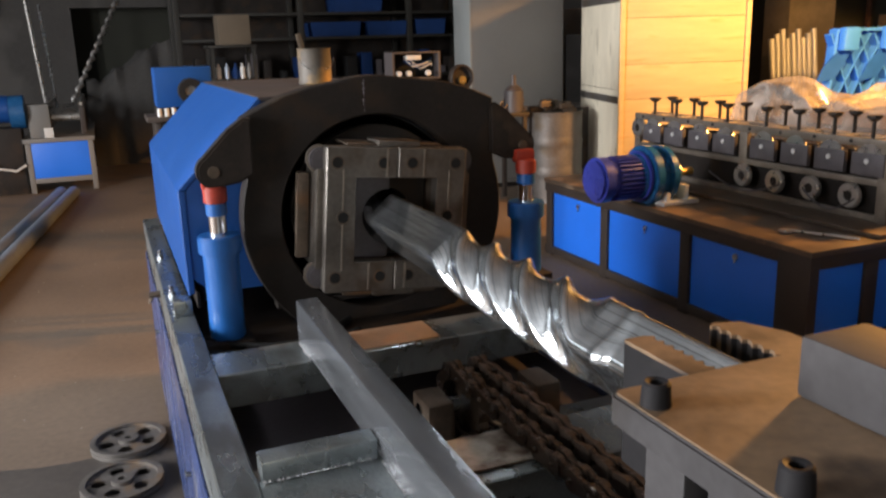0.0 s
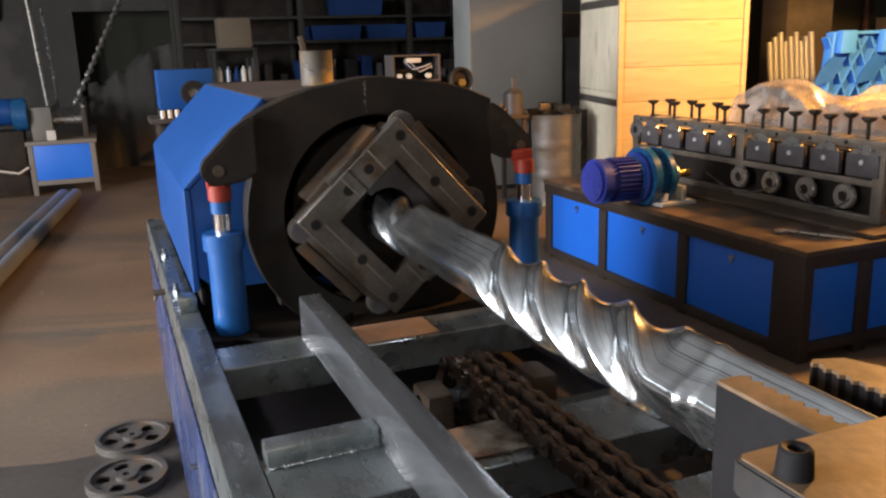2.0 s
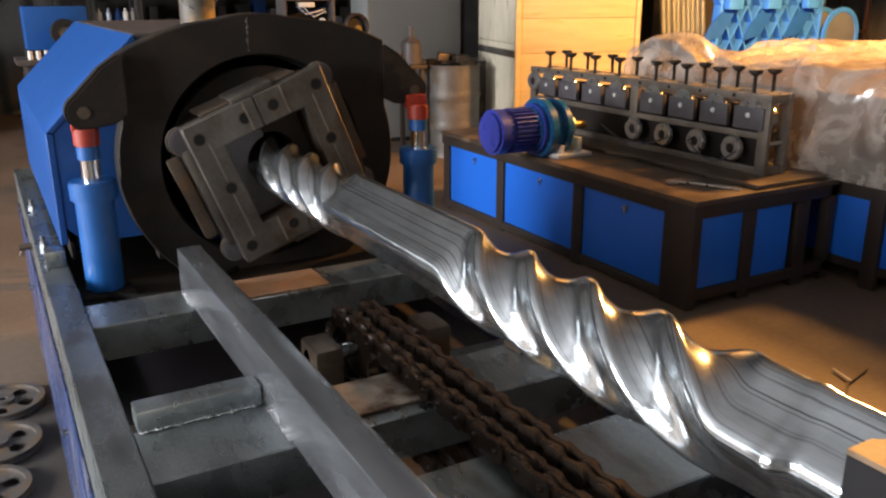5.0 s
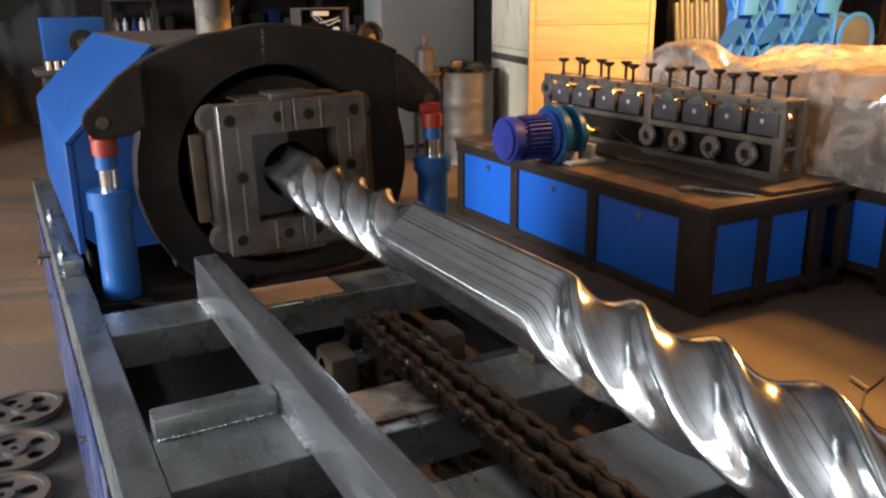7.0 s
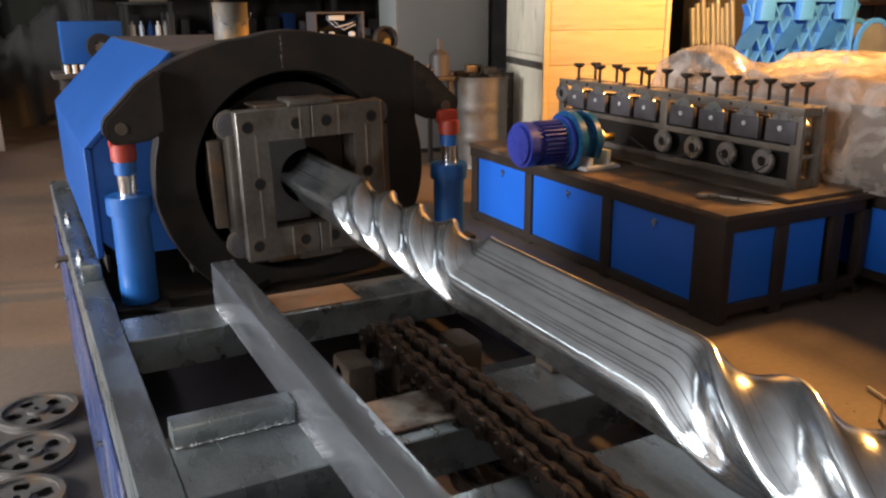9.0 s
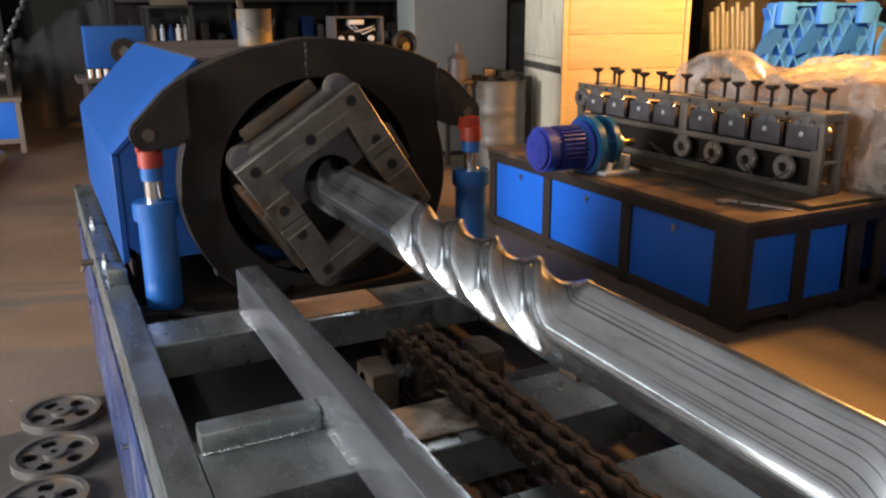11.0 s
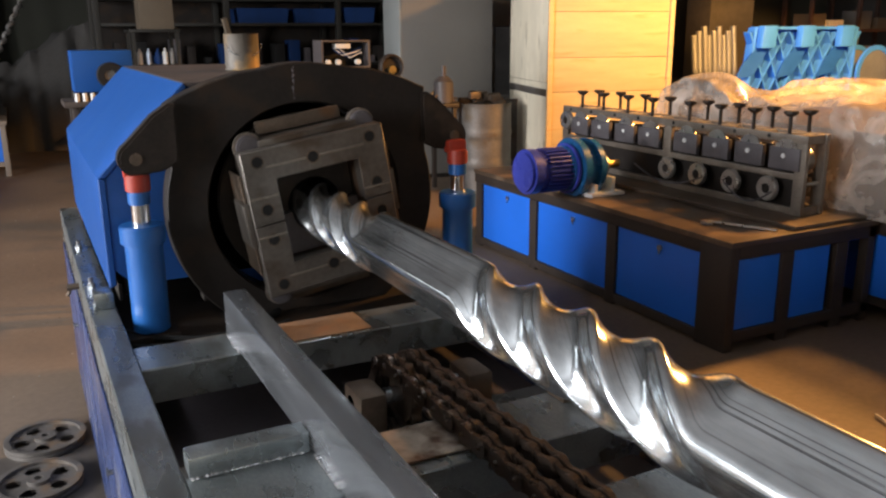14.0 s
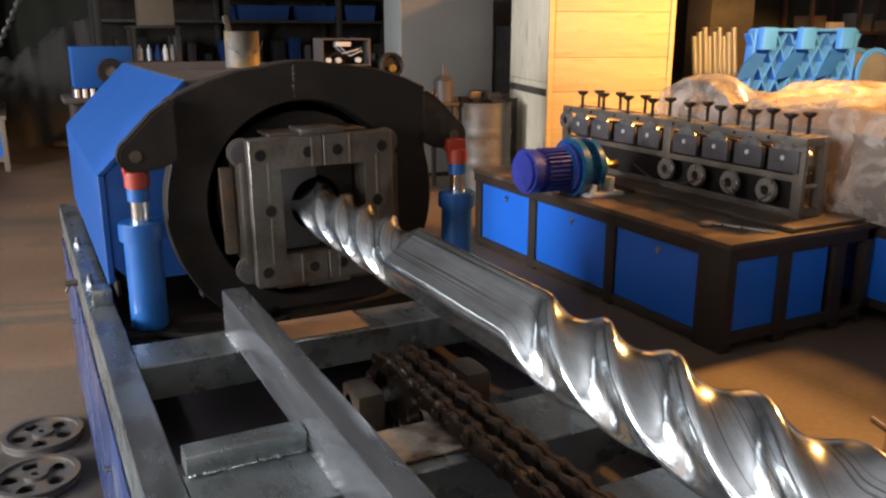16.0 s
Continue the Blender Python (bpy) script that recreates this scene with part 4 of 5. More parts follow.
def gear_motor():
    y, z = 4.36, 0.775
    t = thing("geared_motor", (3.3, y, 0.6), "violet-blue electric motor with teal gearbox and brass shaft", "motor")
    b = cyl(bmesh.new(), (2.88, y, z), (3.12, y, z), 0.116, seg=40, bev=0.008)
    part("stator", b, MOTORBLUE, t)
    for k in range(30):
        a = 2 * math.pi * k / 30
        f = bmesh.new()
        box(f, 2.93, -0.0045, 0.112, 3.11, 0.0045, 0.144, 0.0)
        bmesh.ops.transform(f, matrix=Matrix.Translation((0, y, z)) @ Matrix.Rotation(a, 4, "X"), verts=f.verts)
        part("cooling_fin", f, MOTORBLUE, t)
    b = cyl(bmesh.new(), (2.80, y, z), (2.90, y, z), 0.144, seg=40, bev=0.02)
    part("fan_cover", b, MOTORBLUE, t)
    b = cyl(bmesh.new(), (3.12, y, z), (3.145, y, z), 0.165, seg=40, bev=0.004)
    part("motor_flange", b, MOTORBLUE, t)
    b = cyl(bmesh.new(), (3.155, y, z), (3.215, y, z), 0.195, seg=40, bev=0.006)
    cyl(b, (3.10, y, z), (3.30, y, z), 0.15, seg=40, bev=0.006)
    part("gearbox", b, GEARBLUE, t)
    b = cyl(bmesh.new(), (3.285, y, z), (3.33, y, z), 0.187, seg=40, bev=0.004)
    cyl(b, (3.33, y, z), (3.42, y, z), 0.12, 0.075, 40)
    part("output_cone", b, GEARBLUE, t)
    part("seal", bm_cyl((3.42, y, z), (3.44, y, z), 0.07, seg=32, bev=0.003), BEARING, t)
    b = cyl(bmesh.new(), (3.44, y, z), (3.56, y, z), 0.026, seg=20, bev=0.002)
    part("shaft", b, BRASS, t, "brass coloured shaft")
    b = box(bmesh.new(), 3.20, y - 0.2, 0.601, 3.47, y + 0.16, 0.625, 0.004)
    box(b, 3.24, y - 0.17, 0.625, 3.27, y + 0.14, 0.68, 0.004)
    box(b, 3.38, y - 0.17, 0.625, 3.41, y + 0.14, 0.72, 0.004)
    part("foot", b, ZINC, t, "grey cast foot")
    for k in range(8):
        a = 2 * math.pi * k / 8 + 0.2
        part("bolt", bm_cyl((3.33, y + 0.138 * math.cos(a), z + 0.138 * math.sin(a)), (3.342, y + 0.138 * math.cos(a), z + 0.138 * math.sin(a)), 0.009, seg=6), BEARING, t)
    return t


gear_motor()
b = tube_curve(bmesh.new(), [(3.30, 3.27, 0.612), (3.34, 3.28, 0.614), (3.40, 3.16, 0.612), (3.5, 2.95, 0.612)], 0.008)
box(b, 3.285, 3.23, 0.604, 3.325, 3.29, 0.622, 0.004)
solo("spanner", b, BEARING, (3.4, 3.1, 0.604), "steel spanner lying on the bench", "spanner")


def wrapped_machine():
    t = thing("wrapped_machine", (5.2, 3.0, 0), "machine under clear plastic film on a blue-panelled base", "wrapped machine")
    part("base", bm_box(4.30, 1.25, 0.08, 7.2, 4.80, 0.60, 0.005), BLACKFRAME, t)
    for y in (1.25, 2.0, 2.615, 3.16, 3.75, 4.70):
        part("leg", bm_box(4.262, y, 0, 4.299, y + 0.09, 0.6, 0.003), BLACKFRAME, t)
    for y0, y1 in ((1.345, 1.995), (2.095, 2.61), (2.71, 3.155), (3.255, 3.745), (3.845, 4.695)):
        part("panel", bm_box(4.286, y0, 0.14, 4.297, y1, 0.50, 0.002), PANELBLUE, t)
    part("covered_block", bm_box(4.40, 1.5, 0.602, 6.95, 4.65, 1.06, 0.03), RUSTY, t, "dark machine body under the film")
    # film draped over rolls: a domed sheet with pleats
    b = bmesh.new()
    nx, ny = 140, 200
    grid = []
    for i in range(nx + 1):
        row = []
        for j in range(ny + 1):
            # rows lie closer together near the hanging edges
            u, v = (1 - math.cos(math.pi * i / nx)) / 2, (1 - math.cos(math.pi * j / ny)) / 2
            x, y = 4.2 + 3.0 * u, 1.2 + 3.64 * v
            edge = min(u * 3.0, (1 - u) * 3.0, v * 3.64, (1 - v) * 3.64)
            hang = max(1 - edge / 0.16, 0)
            fold = abs(noise.noise((x * 1.9 + y * 0.8, y * 1.6 - x * 0.7, 3.1)))
            crease = abs(noise.noise((x * 6 - y * 3, y * 4 + x * 2, 1.0)))
            top = 1.19 + 0.17 * (0.32 - fold) + 0.035 * (0.25 - crease) + 0.05 * noise.noise((x * 1.1, y * 1.1, 0.7))
            top += 0.11 * math.exp(-((x - 4.5) ** 2 / 0.12 + (y - 4.42) ** 2 / 0.06)) - 0.07 * math.exp(-((x - 4.5) ** 2 / 0.2 + (y - 4.1) ** 2 / 0.012))
            z = 0.604 + (top - 0.604) * (1 - hang ** 4)
            drop = 1 - (z - 0.604) / (top - 0.604)
            out = (0.05 * noise.noise((x * 4.5, y * 4.5, z * 1.2)) + 0.02 * noise.noise((x * 14, y * 14, z * 2.5))) * min(hang * 2, 1) * (1 - 0.6 * drop)
            x -= out + 0.03 * drop if u < 0.5 else -out
            y -= out - 0.12 * drop if v < 0.5 else -out
            row.append(b.verts.new((x, y, z)))
        grid.append(row)
    for i in range(nx):
        for j in range(ny):
            b.faces.new((grid[i][j], grid[i + 1][j], grid[i + 1][j + 1], grid[i][j + 1]))
    part("plastic_film", b, FILM, t, "crumpled clear plastic film", angle=60)
    return t


wrapped_machine()


# ---- crates, cabinets and stock behind ----
def crate():
    t = thing("wooden_crate", (5.0, 7.2, 0), "tall plywood crate with a sunlit-coloured front and pale side", "crate")
    ang = -15
    m = Matrix.Translation((4.62, 6.75, 0)) @ Matrix.Rotation(radians(ang), 4, "Z")
    zs = [0.02, 0.55, 1.06, 1.39, 1.82, 2.21]
    for i in range(5):
        part("plank", bm_box(0.03, 0, zs[i] + 0.002, 1.23, 0.02, zs[i + 1] - 0.002, 0.002, m), WOOD, t, "orange plywood board")
    for i, (a, c) in enumerate(((0.02, 1.15), (1.155, 2.21))):
        part("plank", bm_box(-0.02, 0.012, a, 0, 1.25, c, 0.002, m), WHITEWOOD, t, "pale plywood board")
    part("batten", bm_box(-0.022, -0.018, 0, 0.029, 0.011, 2.21, 0.003, m), WOOD, t)
    part("batten", bm_box(1.232, -0.018, 0, 1.28, 0.03, 2.21, 0.003, m), WOOD, t)
    part("strap", bm_box(-0.026, 0.014, 1.02, -0.0205, 1.25, 1.09, 0.001, m), DRUMGREY, t)
    part("strap", bm_box(-0.026, 0.014, 1.97, -0.0205, 1.25, 2.05, 0.001, m), DRUMGREY, t)
    part("core", bm_box(0.001, 0.021, 0.02, 1.26, 1.25, 2.20, 0.0, m), CARTON, t)
    part("lid", bm_box(-0.03, -0.03, 2.212, 1.33, 1.28, 2.28, 0.004, m), WHITEWOOD, t, "pale plywood lid")
    return t


crate()


def grey_cabinet():
    t = thing("control_cabinet", (4.4, 8.8, 0), "tall grey steel control cabinet with a pale side", "cabinet")
    m = Matrix.Translation((3.82, 8.45, 0)) @ Matrix.Rotation(radians(-6), 4, "Z")
    part("body", bm_box(0.004, 0.02, 0.05, 1.10, 0.6, 2.18, 0.004, m), GREYCAB, t)
    part("side_sheet", bm_box(-0.012, 0.0, 0.05, 0.003, 0.6, 2.19, 0.002, m), WHITECAB, t, "pale painted side sheet")
    part("door", bm_box(0.008, 0, 0.10, 1.096, 0.019, 2.15, 0.004, m), GREYCAB, t)
    part("plinth", bm_box(0.02, 0.03, 0, 1.08, 0.58, 0.05, 0, m), BLACK, t)
    return t


grey_cabinet()


def drum(x, y, h, label):
    t = thing("oil_drum", (x, y, 0), label, "drum", "drums")
    prof = [(0.001, 0.0), (0.29, 0.0)]
    for k in range(25):
        z = h * k / 24
        r = 0.29 + (0.012 * math.exp(-((z - h / 3) / 0.012) ** 2) + 0.012 * math.exp(-((z - 2 * h / 3) / 0.012) ** 2)) + (0.008 if k in (0, 24) else 0)
        prof.append((r, z))
    prof += [(0.275, h), (0.275, h - 0.02), (0.001, h - 0.02)]
    part("shell", lathe(bmesh.new(), prof, (x, y, 0), 2, 48), DRUMGREY, t)
    part("bung", bm_cyl((x + 0.15, y, h - 0.02), (x + 0.15, y, h), 0.03, seg=12), RUSTY, t)
    return t


drum(4.32, 7.5, 0.93, "battered grey steel oil drum")
drum(4.95, 7.95, 0.93, "grey steel oil drum by the cabinet")
# a small gas burner bottle, tongs and scrap on the drums
b = cyl(bmesh.new(), (3.85, 7.5, 0.942), (3.85, 7.5, 1.16), 0.10, seg=20, bev=0.01)
cyl(b, (3.85, 7.5, 1.16), (3.85, 7.5, 1.21), 0.10, 0.04, 20)
cyl(b, (3.85, 7.5, 1.21), (3.85, 7.5, 1.31), 0.026, seg=10)
solo("oil_can", b, TOPGREY, (3.85, 7.5, 0.942), "dark grey oil can with a spout", "oil can")
b = box(bmesh.new(), 3.2, 7.4, 0.90, 3.98, 7.95, 0.94, 0.004)
for x, y in ((3.24, 7.44), (3.94, 7.44), (3.24, 7.9), (3.94, 7.9)):
    box(b, x - 0.02, y - 0.02, 0, x + 0.02, y + 0.02, 0.90)
solo("scrap_table", b, BLACKFRAME, (3.7, 7.0, 0), "dark steel scrap table behind the ring", "table")
b = bmesh.new()
for k in range(9):
    x = 3.5 + 0.06 * k
    tube_curve(b, [(x, 7.42 + 0.02 * (k % 3), 0.95), (x + random.uniform(-0.1, 0.15), 7.5, 1.0 + 0.03 * (k % 4)), (x + random.uniform(0.05, 0.2), 7.7, 0.955)], 0.009, 6)
solo("scrap_rods", b, RUSTY, (3.7, 7.5, 0.94), "bent rusty rods lying on the table", "scrap rods", kind="stuff")
solo("dark_tin_box", bm_box(3.3, 7.45, 0.942, 3.5, 7.65, 1.07, 0.01), BLACK, (3.4, 7.5, 0.942), "small black tin box on the table", "box")
b = bmesh.new()
for k in range(14):
    x, y = 4.32 + random.uniform(-0.18, 0.2), 7.5 + random.uniform(-0.15, 0.15)
    box(b, x - 0.06, y - 0.03, 0.912 + 0.02 * (k % 4), x + 0.06, y + 0.03, 0.95 + 0.03 * (k % 4), 0.006)
solo("scrap_heap", b, RUSTY, (4.32, 7.5, 0.91), "heap of rusty scrap pieces on the drum", "scrap", kind="stuff")


def handwheel_stand():
    t = thing("handwheel_valve", (2.62, 6.0, 0), "dark handwheel with a brass hub on a stand", "handwheel")
    part("stand", bm_cyl((2.62, 6.08, 0), (2.62, 6.08, 1.38), 0.05, seg=16), BLACKFRAME, t)
    part("wheel", lathe(bmesh.new(), [(0.07, 5.98), (0.085, 5.965), (0.10, 5.98), (0.10, 6.02), (0.07, 6.02)], (2.62, 0, 1.38), 1, 32), BLACK, t)
    part("disc", bm_cyl((2.62, 5.995, 1.38), (2.62, 6.015, 1.38), 0.072, seg=24), BLACK, t)
    part("hub", bm_cyl((2.62, 5.96, 1.36), (2.62, 6.07, 1.36), 0.03, 0.02, 20), BRASS, t, "worn brass hub")
    return t


handwheel_stand()


def power_box():
    t = thing("open_control_box", (2.23, 6.1, 1.38), "open grey control box with wiring and white terminals", "control box")
    x0, x1, z0, z1, y = 2.06, 2.45, 1.38, 1.585, 6.0
    b = box(bmesh.new(), x0, y, z0, x1, y + 0.2, z0 + 0.012)
    box(b, x0, y, z1 - 0.012, x1, y + 0.2, z1)
    box(b, x0, y, z0 + 0.012, x0 + 0.014, y + 0.2, z1 - 0.012)
    box(b, x1 - 0.014, y, z0 + 0.012, x1, y + 0.2, z1 - 0.012)
    part("case", b, TOPGREY, t)
    part("back_plate", bm_box(x0 + 0.014, y + 0.11, z0 + 0.012, x1 - 0.014, y + 0.13, z1 - 0.012), RUBBER, t)
    for x in (2.11, 2.19, 2.35):
        part("lamp_socket", bm_cyl((x, y - 0.01, z0 + 0.045), (x, y + 0.03, z0 + 0.045), 0.02, seg=12), WHITEPLASTIC, t)
    part("relay", bm_box(2.18, y + 0.02, z1 - 0.06, 2.30, y + 0.1, z1 - 0.025, 0.004), WHITEPLASTIC, t)
    for k in range(4):
        c = tube_curve(bmesh.new(), [(2.16 + k * 0.02, y + 0.05, z1 - 0.06), (2.2 + k * 0.03, y + 0.02, z1 - 0.1 - 0.01 * k), (2.30 + k * 0.03, y + 0.03, z1 - 0.09), (2.40, y + 0.06, z1 - 0.05 - 0.02 * k)], 0.004, 6)
        part("wire", c, WHITEPLASTIC if k % 2 else BINBLUE, t)
    for x in (2.09, 2.42):
        part("leg", bm_box(x - 0.02, y + 0.06, 0, x + 0.02, y + 0.12, z0, 0.002), BLACKFRAME, t)
    return t


power_box()


def bucket():
    x, y, z, r, h = 0.78, 3.2, 1.506, 0.064, 0.135
    t = thing("paint_tin", (x, y, z), "paint-spattered tin with a brush standing in it", "paint tin")
    part("tin", lathe(bmesh.new(), [(0.001, 0), (r, 0), (r + 0.002, 0.004), (r, 0.008), (r, h - 0.006), (r + 0.003, h), (r - 0.003, h), (r - 0.004, 0.006), (0.001, 0.006)], (x, y, z), 2, 40), PAINTTIN, t)
    b = box(bmesh.new(), x - 0.02, y, z + 0.05, x + 0.0, y + 0.008, z + 0.2, 0.003, Matrix.Translation((x, y, z)) @ Matrix.Rotation(radians(-14), 4, "Y") @ Matrix.Translation((-x, -y, -z)))
    part("brush_handle", b, CARTON, t)
    part("wire_handle", tube_curve(bmesh.new(), [(x + (r + 0.003) * math.cos(a), y - 0.02 * math.sin(a) - 0.04, z + 0.1 - 0.05 * math.sin(a)) for a in [math.pi * i / 10 for i in range(11)]], 0.0015, 5), STEEL, t)
    return t


bucket()


def pedestal_box():
    """The blue gauge box on a stand behind the housing."""
    t = thing("blue_gauge_box", (0.42, 5.0, 0), "blue steel box with a black round gauge on a stand", "control box")
    part("box", bm_box(0.285, 5.0, 1.33, 0.60, 5.25, 1.555, 0.006), BLUE, t)
    part("gauge", lathe(bmesh.new(), [(0.03, 4.975), (0.066, 4.975), (0.072, 4.998), (0.03, 4.998)], (0.475, 0, 1.42), 1, 32), RUBBER, t)
    part("dial", bm_cyl((0.475, 4.985, 1.42), (0.475, 4.997, 1.42), 0.045, seg=24), GREYCAB, t)
    part("shelf", bm_box(0.22, 4.93, 1.255, 0.64, 5.27, 1.285, 0.004), BLACKFRAME, t)
    for x in (0.29, 0.33, 0.37):
        part("switch", bm_cyl((x, 4.95, 1.285), (x, 4.95, 1.33), 0.012, seg=12), WHITEPLASTIC, t)
    part("back_rest", bm_box(0.28, 5.02, 1.285, 0.60, 5.24, 1.33), BLACK, t)
    for x in (0.26, 0.58):
        for y in (4.97, 5.21):
            part("leg", bm_box(x, y, 0, x + 0.04, y + 0.04, 1.255, 0.003), BLACKFRAME, t)
    part("side_panel", bm_box(0.302, 4.98, 0.2, 0.578, 4.99, 1.24, 0.002), PIPEBLUE, t)
    return t


pedestal_box()


def left_machine():
    t = thing("small_roll_machine", (-0.5, 11.5, 0), "long low machine with a blue end panel and rollers", "machine")
    x0, x1, y0, y1, h = -0.93, -0.17, 11.0, 16 - 2.2, 0.66
    for x in (x0, x1 - 0.06):
        for y in (y0, y1 - 0.1):
            part("leg", bm_box(x, y, 0, x + 0.06, y + 0.06, h - 0.05, 0.004), GREYCAB, t)
    part("top", bm_box(x0 - 0.02, y0 - 0.02, h - 0.05, x1 + 0.02, y1, h, 0.004), GREYCAB, t)
    part("end_rail", bm_box(x0 + 0.061, y0 + 0.005, 0.12, x1 - 0.061, y0 + 0.05, 0.18, 0.003), GREYCAB, t)
    part("end_panel", bm_box(x0 + 0.061, y0 + 0.01, 0.181, x1 - 0.061, y0 + 0.025, h - 0.051, 0.003), PANELBLUE, t, "bright blue end panel")
    part("side_panel", bm_box(x1 - 0.025, y0 + 0.061, 0.15, x1 - 0.01, y1 - 0.101, h - 0.051, 0.003), BLACK, t)
    for k in range(7):
        y = y0 + 0.3 + k * 0.35
        part("roll_stand", bm_box(x0 + 0.2, y, h, x0 + 0.26, y + 0.1, h + 0.35, 0.004), BLACKFRAME, t)
        part("roll_stand", bm_box(x1 - 0.12, y, h, x1 - 0.06, y + 0.1, h + 0.35, 0.004), BLACKFRAME, t)
        part("roll", bm_cyl((x0 + 0.261, y + 0.05, h + 0.22), (x1 - 0.121, y + 0.05, h + 0.22), 0.05, seg=16), BEARING, t)
    part("guide_bar", tube_curve(bmesh.new(), [(x1 - 0.09, y0 + 0.25, h + 0.38), (x1 - 0.09, y1 - 0.2, h + 0.38)], 0.02), BEARING, t)
    part("guide_bar", tube_curve(bmesh.new(), [(x0 + 0.3, y0 + 0.25, h + 0.38), (x0 + 0.3, y1 - 0.2, h + 0.38)], 0.02), BEARING, t)
    part("drive_motor", bm_cyl((-1.5, 11.2, 1.02), (-1.05, 11.2, 1.02), 0.16, seg=28, bev=0.01), BLUE, t)
    part("gearbox", bm_cyl((-1.05, 11.2, 0.98), (-0.88, 11.2, 0.98), 0.2, seg=28, bev=0.01), GEARBLUE, t)
    part("motor_stand", bm_box(-1.5, 11.05, 0, -0.95, 11.4, 0.8, 0.01), BLACK, t)
    part("grey_block", bm_box(-0.86, 11.1, h, -0.62, 11.35, h + 0.4, 0.01), GREYCAB, t)
    part("white_tag", bm_box(-0.70, 11.04, h + 0.001, -0.6, 11.06, h + 0.12, 0.002), WHITEPLASTIC, t)
    part("hose", tube_curve(bmesh.new(), [(-1.5, 10.95, 0.62), (-1.3, 10.9, 0.36), (-1.05, 10.93, 0.3), (-0.94, 10.97, 0.36)], 0.015), WHITEPLASTIC, t, "white hose")
    return t


left_machine()
# upright pipes and the leaning twisted bar behind
b = tube_curve(bmesh.new(), [(-0.72, 12.6, 0.9), (-0.86, 12.6, 3.4)], 0.025)
solo("upright_pipe", b, BEARING, (-0.75, 12.6, 0.9), "thin bright upright steel pipe", "pipe")
b = tube_curve(bmesh.new(), [(-0.60, 12.8, 0.9), (-0.66, 12.8, 2.3)], 0.018)
solo("upright_pipe", b, STEEL, (-0.62, 12.8, 0.9), "thin grey upright steel pipe", "pipe")


def leaning_screw():
    """A slender spiral bar leaning against the far wall."""
    a, c = Vector((-0.35, 11.4, 1.04)), Vector((0.85, 13.6, 3.3))
    q = Vector((0, 0, 1)).rotation_difference((c - a).normalized()).to_matrix()
    L = (c - a).length
    b = bmesh.new()
    rows = []
    n = 260
    for i in range(n + 1):
        s = L * i / n
        ph = s * 2 * math.pi / 0.16
        rows.append([b.verts.new(a + q @ Vector(((0.028 + 0.016 * math.cos(k * math.pi / 4 - ph)) * math.cos(k * math.pi / 4), (0.028 + 0.016 * math.cos(k * math.pi / 4 - ph)) * math.sin(k * math.pi / 4), s))) for k in range(8)])
    for A, C in zip(rows, rows[1:]):
        for k in range(8):
            b.faces.new((A[k], A[(k + 1) % 8], C[(k + 1) % 8], C[k]))
    return solo("leaning_spiral_bar", b, BEARING, a, "bright twisted steel bar leaning on the wall", "spiral bar")


leaning_screw()
for k in (0, 1):
    b = tube_curve(bmesh.new(), [(-0.441 - 0.135 * k, 10.46 + 0.04 * k, 0.068), (-1.207 - 0.135 * k, 4.2, 0.068)], 0.066, 20)
    solo("floor_pipe", b, PIPEBLUE, (-0.8 - 0.15 * k, 7, 0), "long blue-grey steel pipe lying on the floor", "pipe", group="pipes on the floor")


def pulley(x, y, z, r, tilt):
    """A cast wheel with five round openings, lying flat."""
    m = Matrix.Translation((x, y, z)) @ Matrix.Rotation(radians(tilt), 4, "X") @ Matrix.Rotation(radians(x * 400), 4, "Z")
    t = thing("cast_pulley", (x, y, z), "grey cast iron pulley wheel lying on the floor", "pulley", "pulleys on the floor")
    h = 0.034

    def put(b):
        bmesh.ops.transform(b, matrix=m, verts=b.verts)
        return b
    part("rim", put(lathe(bmesh.new(), [(r * 0.86, 0), (r, 0), (r, h * 0.35), (r * 0.95, h * 0.5), (r, h * 0.65), (r, h), (r * 0.86, h)], (0, 0, 0), 2, 48)), CASTGREY, t)
    part("hub", put(lathe(bmesh.new(), [(r * 0.1, 0), (r * 0.27, 0), (r * 0.27, h * 1.1), (r * 0.1, h * 1.1)], (0, 0, 0), 2, 32)), CASTGREY, t)
    # web with five holes, from radial strips
    b = bmesh.new()
    n, rows = 120, 14
    for lay in (h * 0.35, h * 0.65):
        grid = {}
        for i in range(n):
            for j in range(rows + 1):
                a, q = 2 * math.pi * i / n, r * (0.26 + 0.61 * j / rows)
                grid[i, j] = b.verts.new((q * math.cos(a), q * math.sin(a), lay))
        for i in range(n):
            for j in range(rows):
                a, q = 2 * math.pi * (i + 0.5) / n, r * (0.26 + 0.61 * (j + 0.5) / rows)
                near = round(a / (2 * math.pi / 5)) * 2 * math.pi / 5
                d = (Vector((q * math.cos(a), q * math.sin(a))) - Vector((r * 0.57 * math.cos(near), r * 0.57 * math.sin(near)))).length
                if d > r * 0.19:
                    b.faces.new((grid[i, j], grid[(i + 1) % n, j], grid[(i + 1) % n, j + 1], grid[i, j + 1]))
    loose = [v for v in b.verts if not v.link_faces]
    bmesh.ops.delete(b, geom=loose, context="VERTS")
    part("web", put(b), CASTGREY, t)
    return t


pulley(-0.071, 3.49, 0.005, 0.155, 0)
pulley(-0.106, 3.13, 0.005, 0.155, 0)
pulley(-0.155, 2.81, 0.005, 0.15, 0)
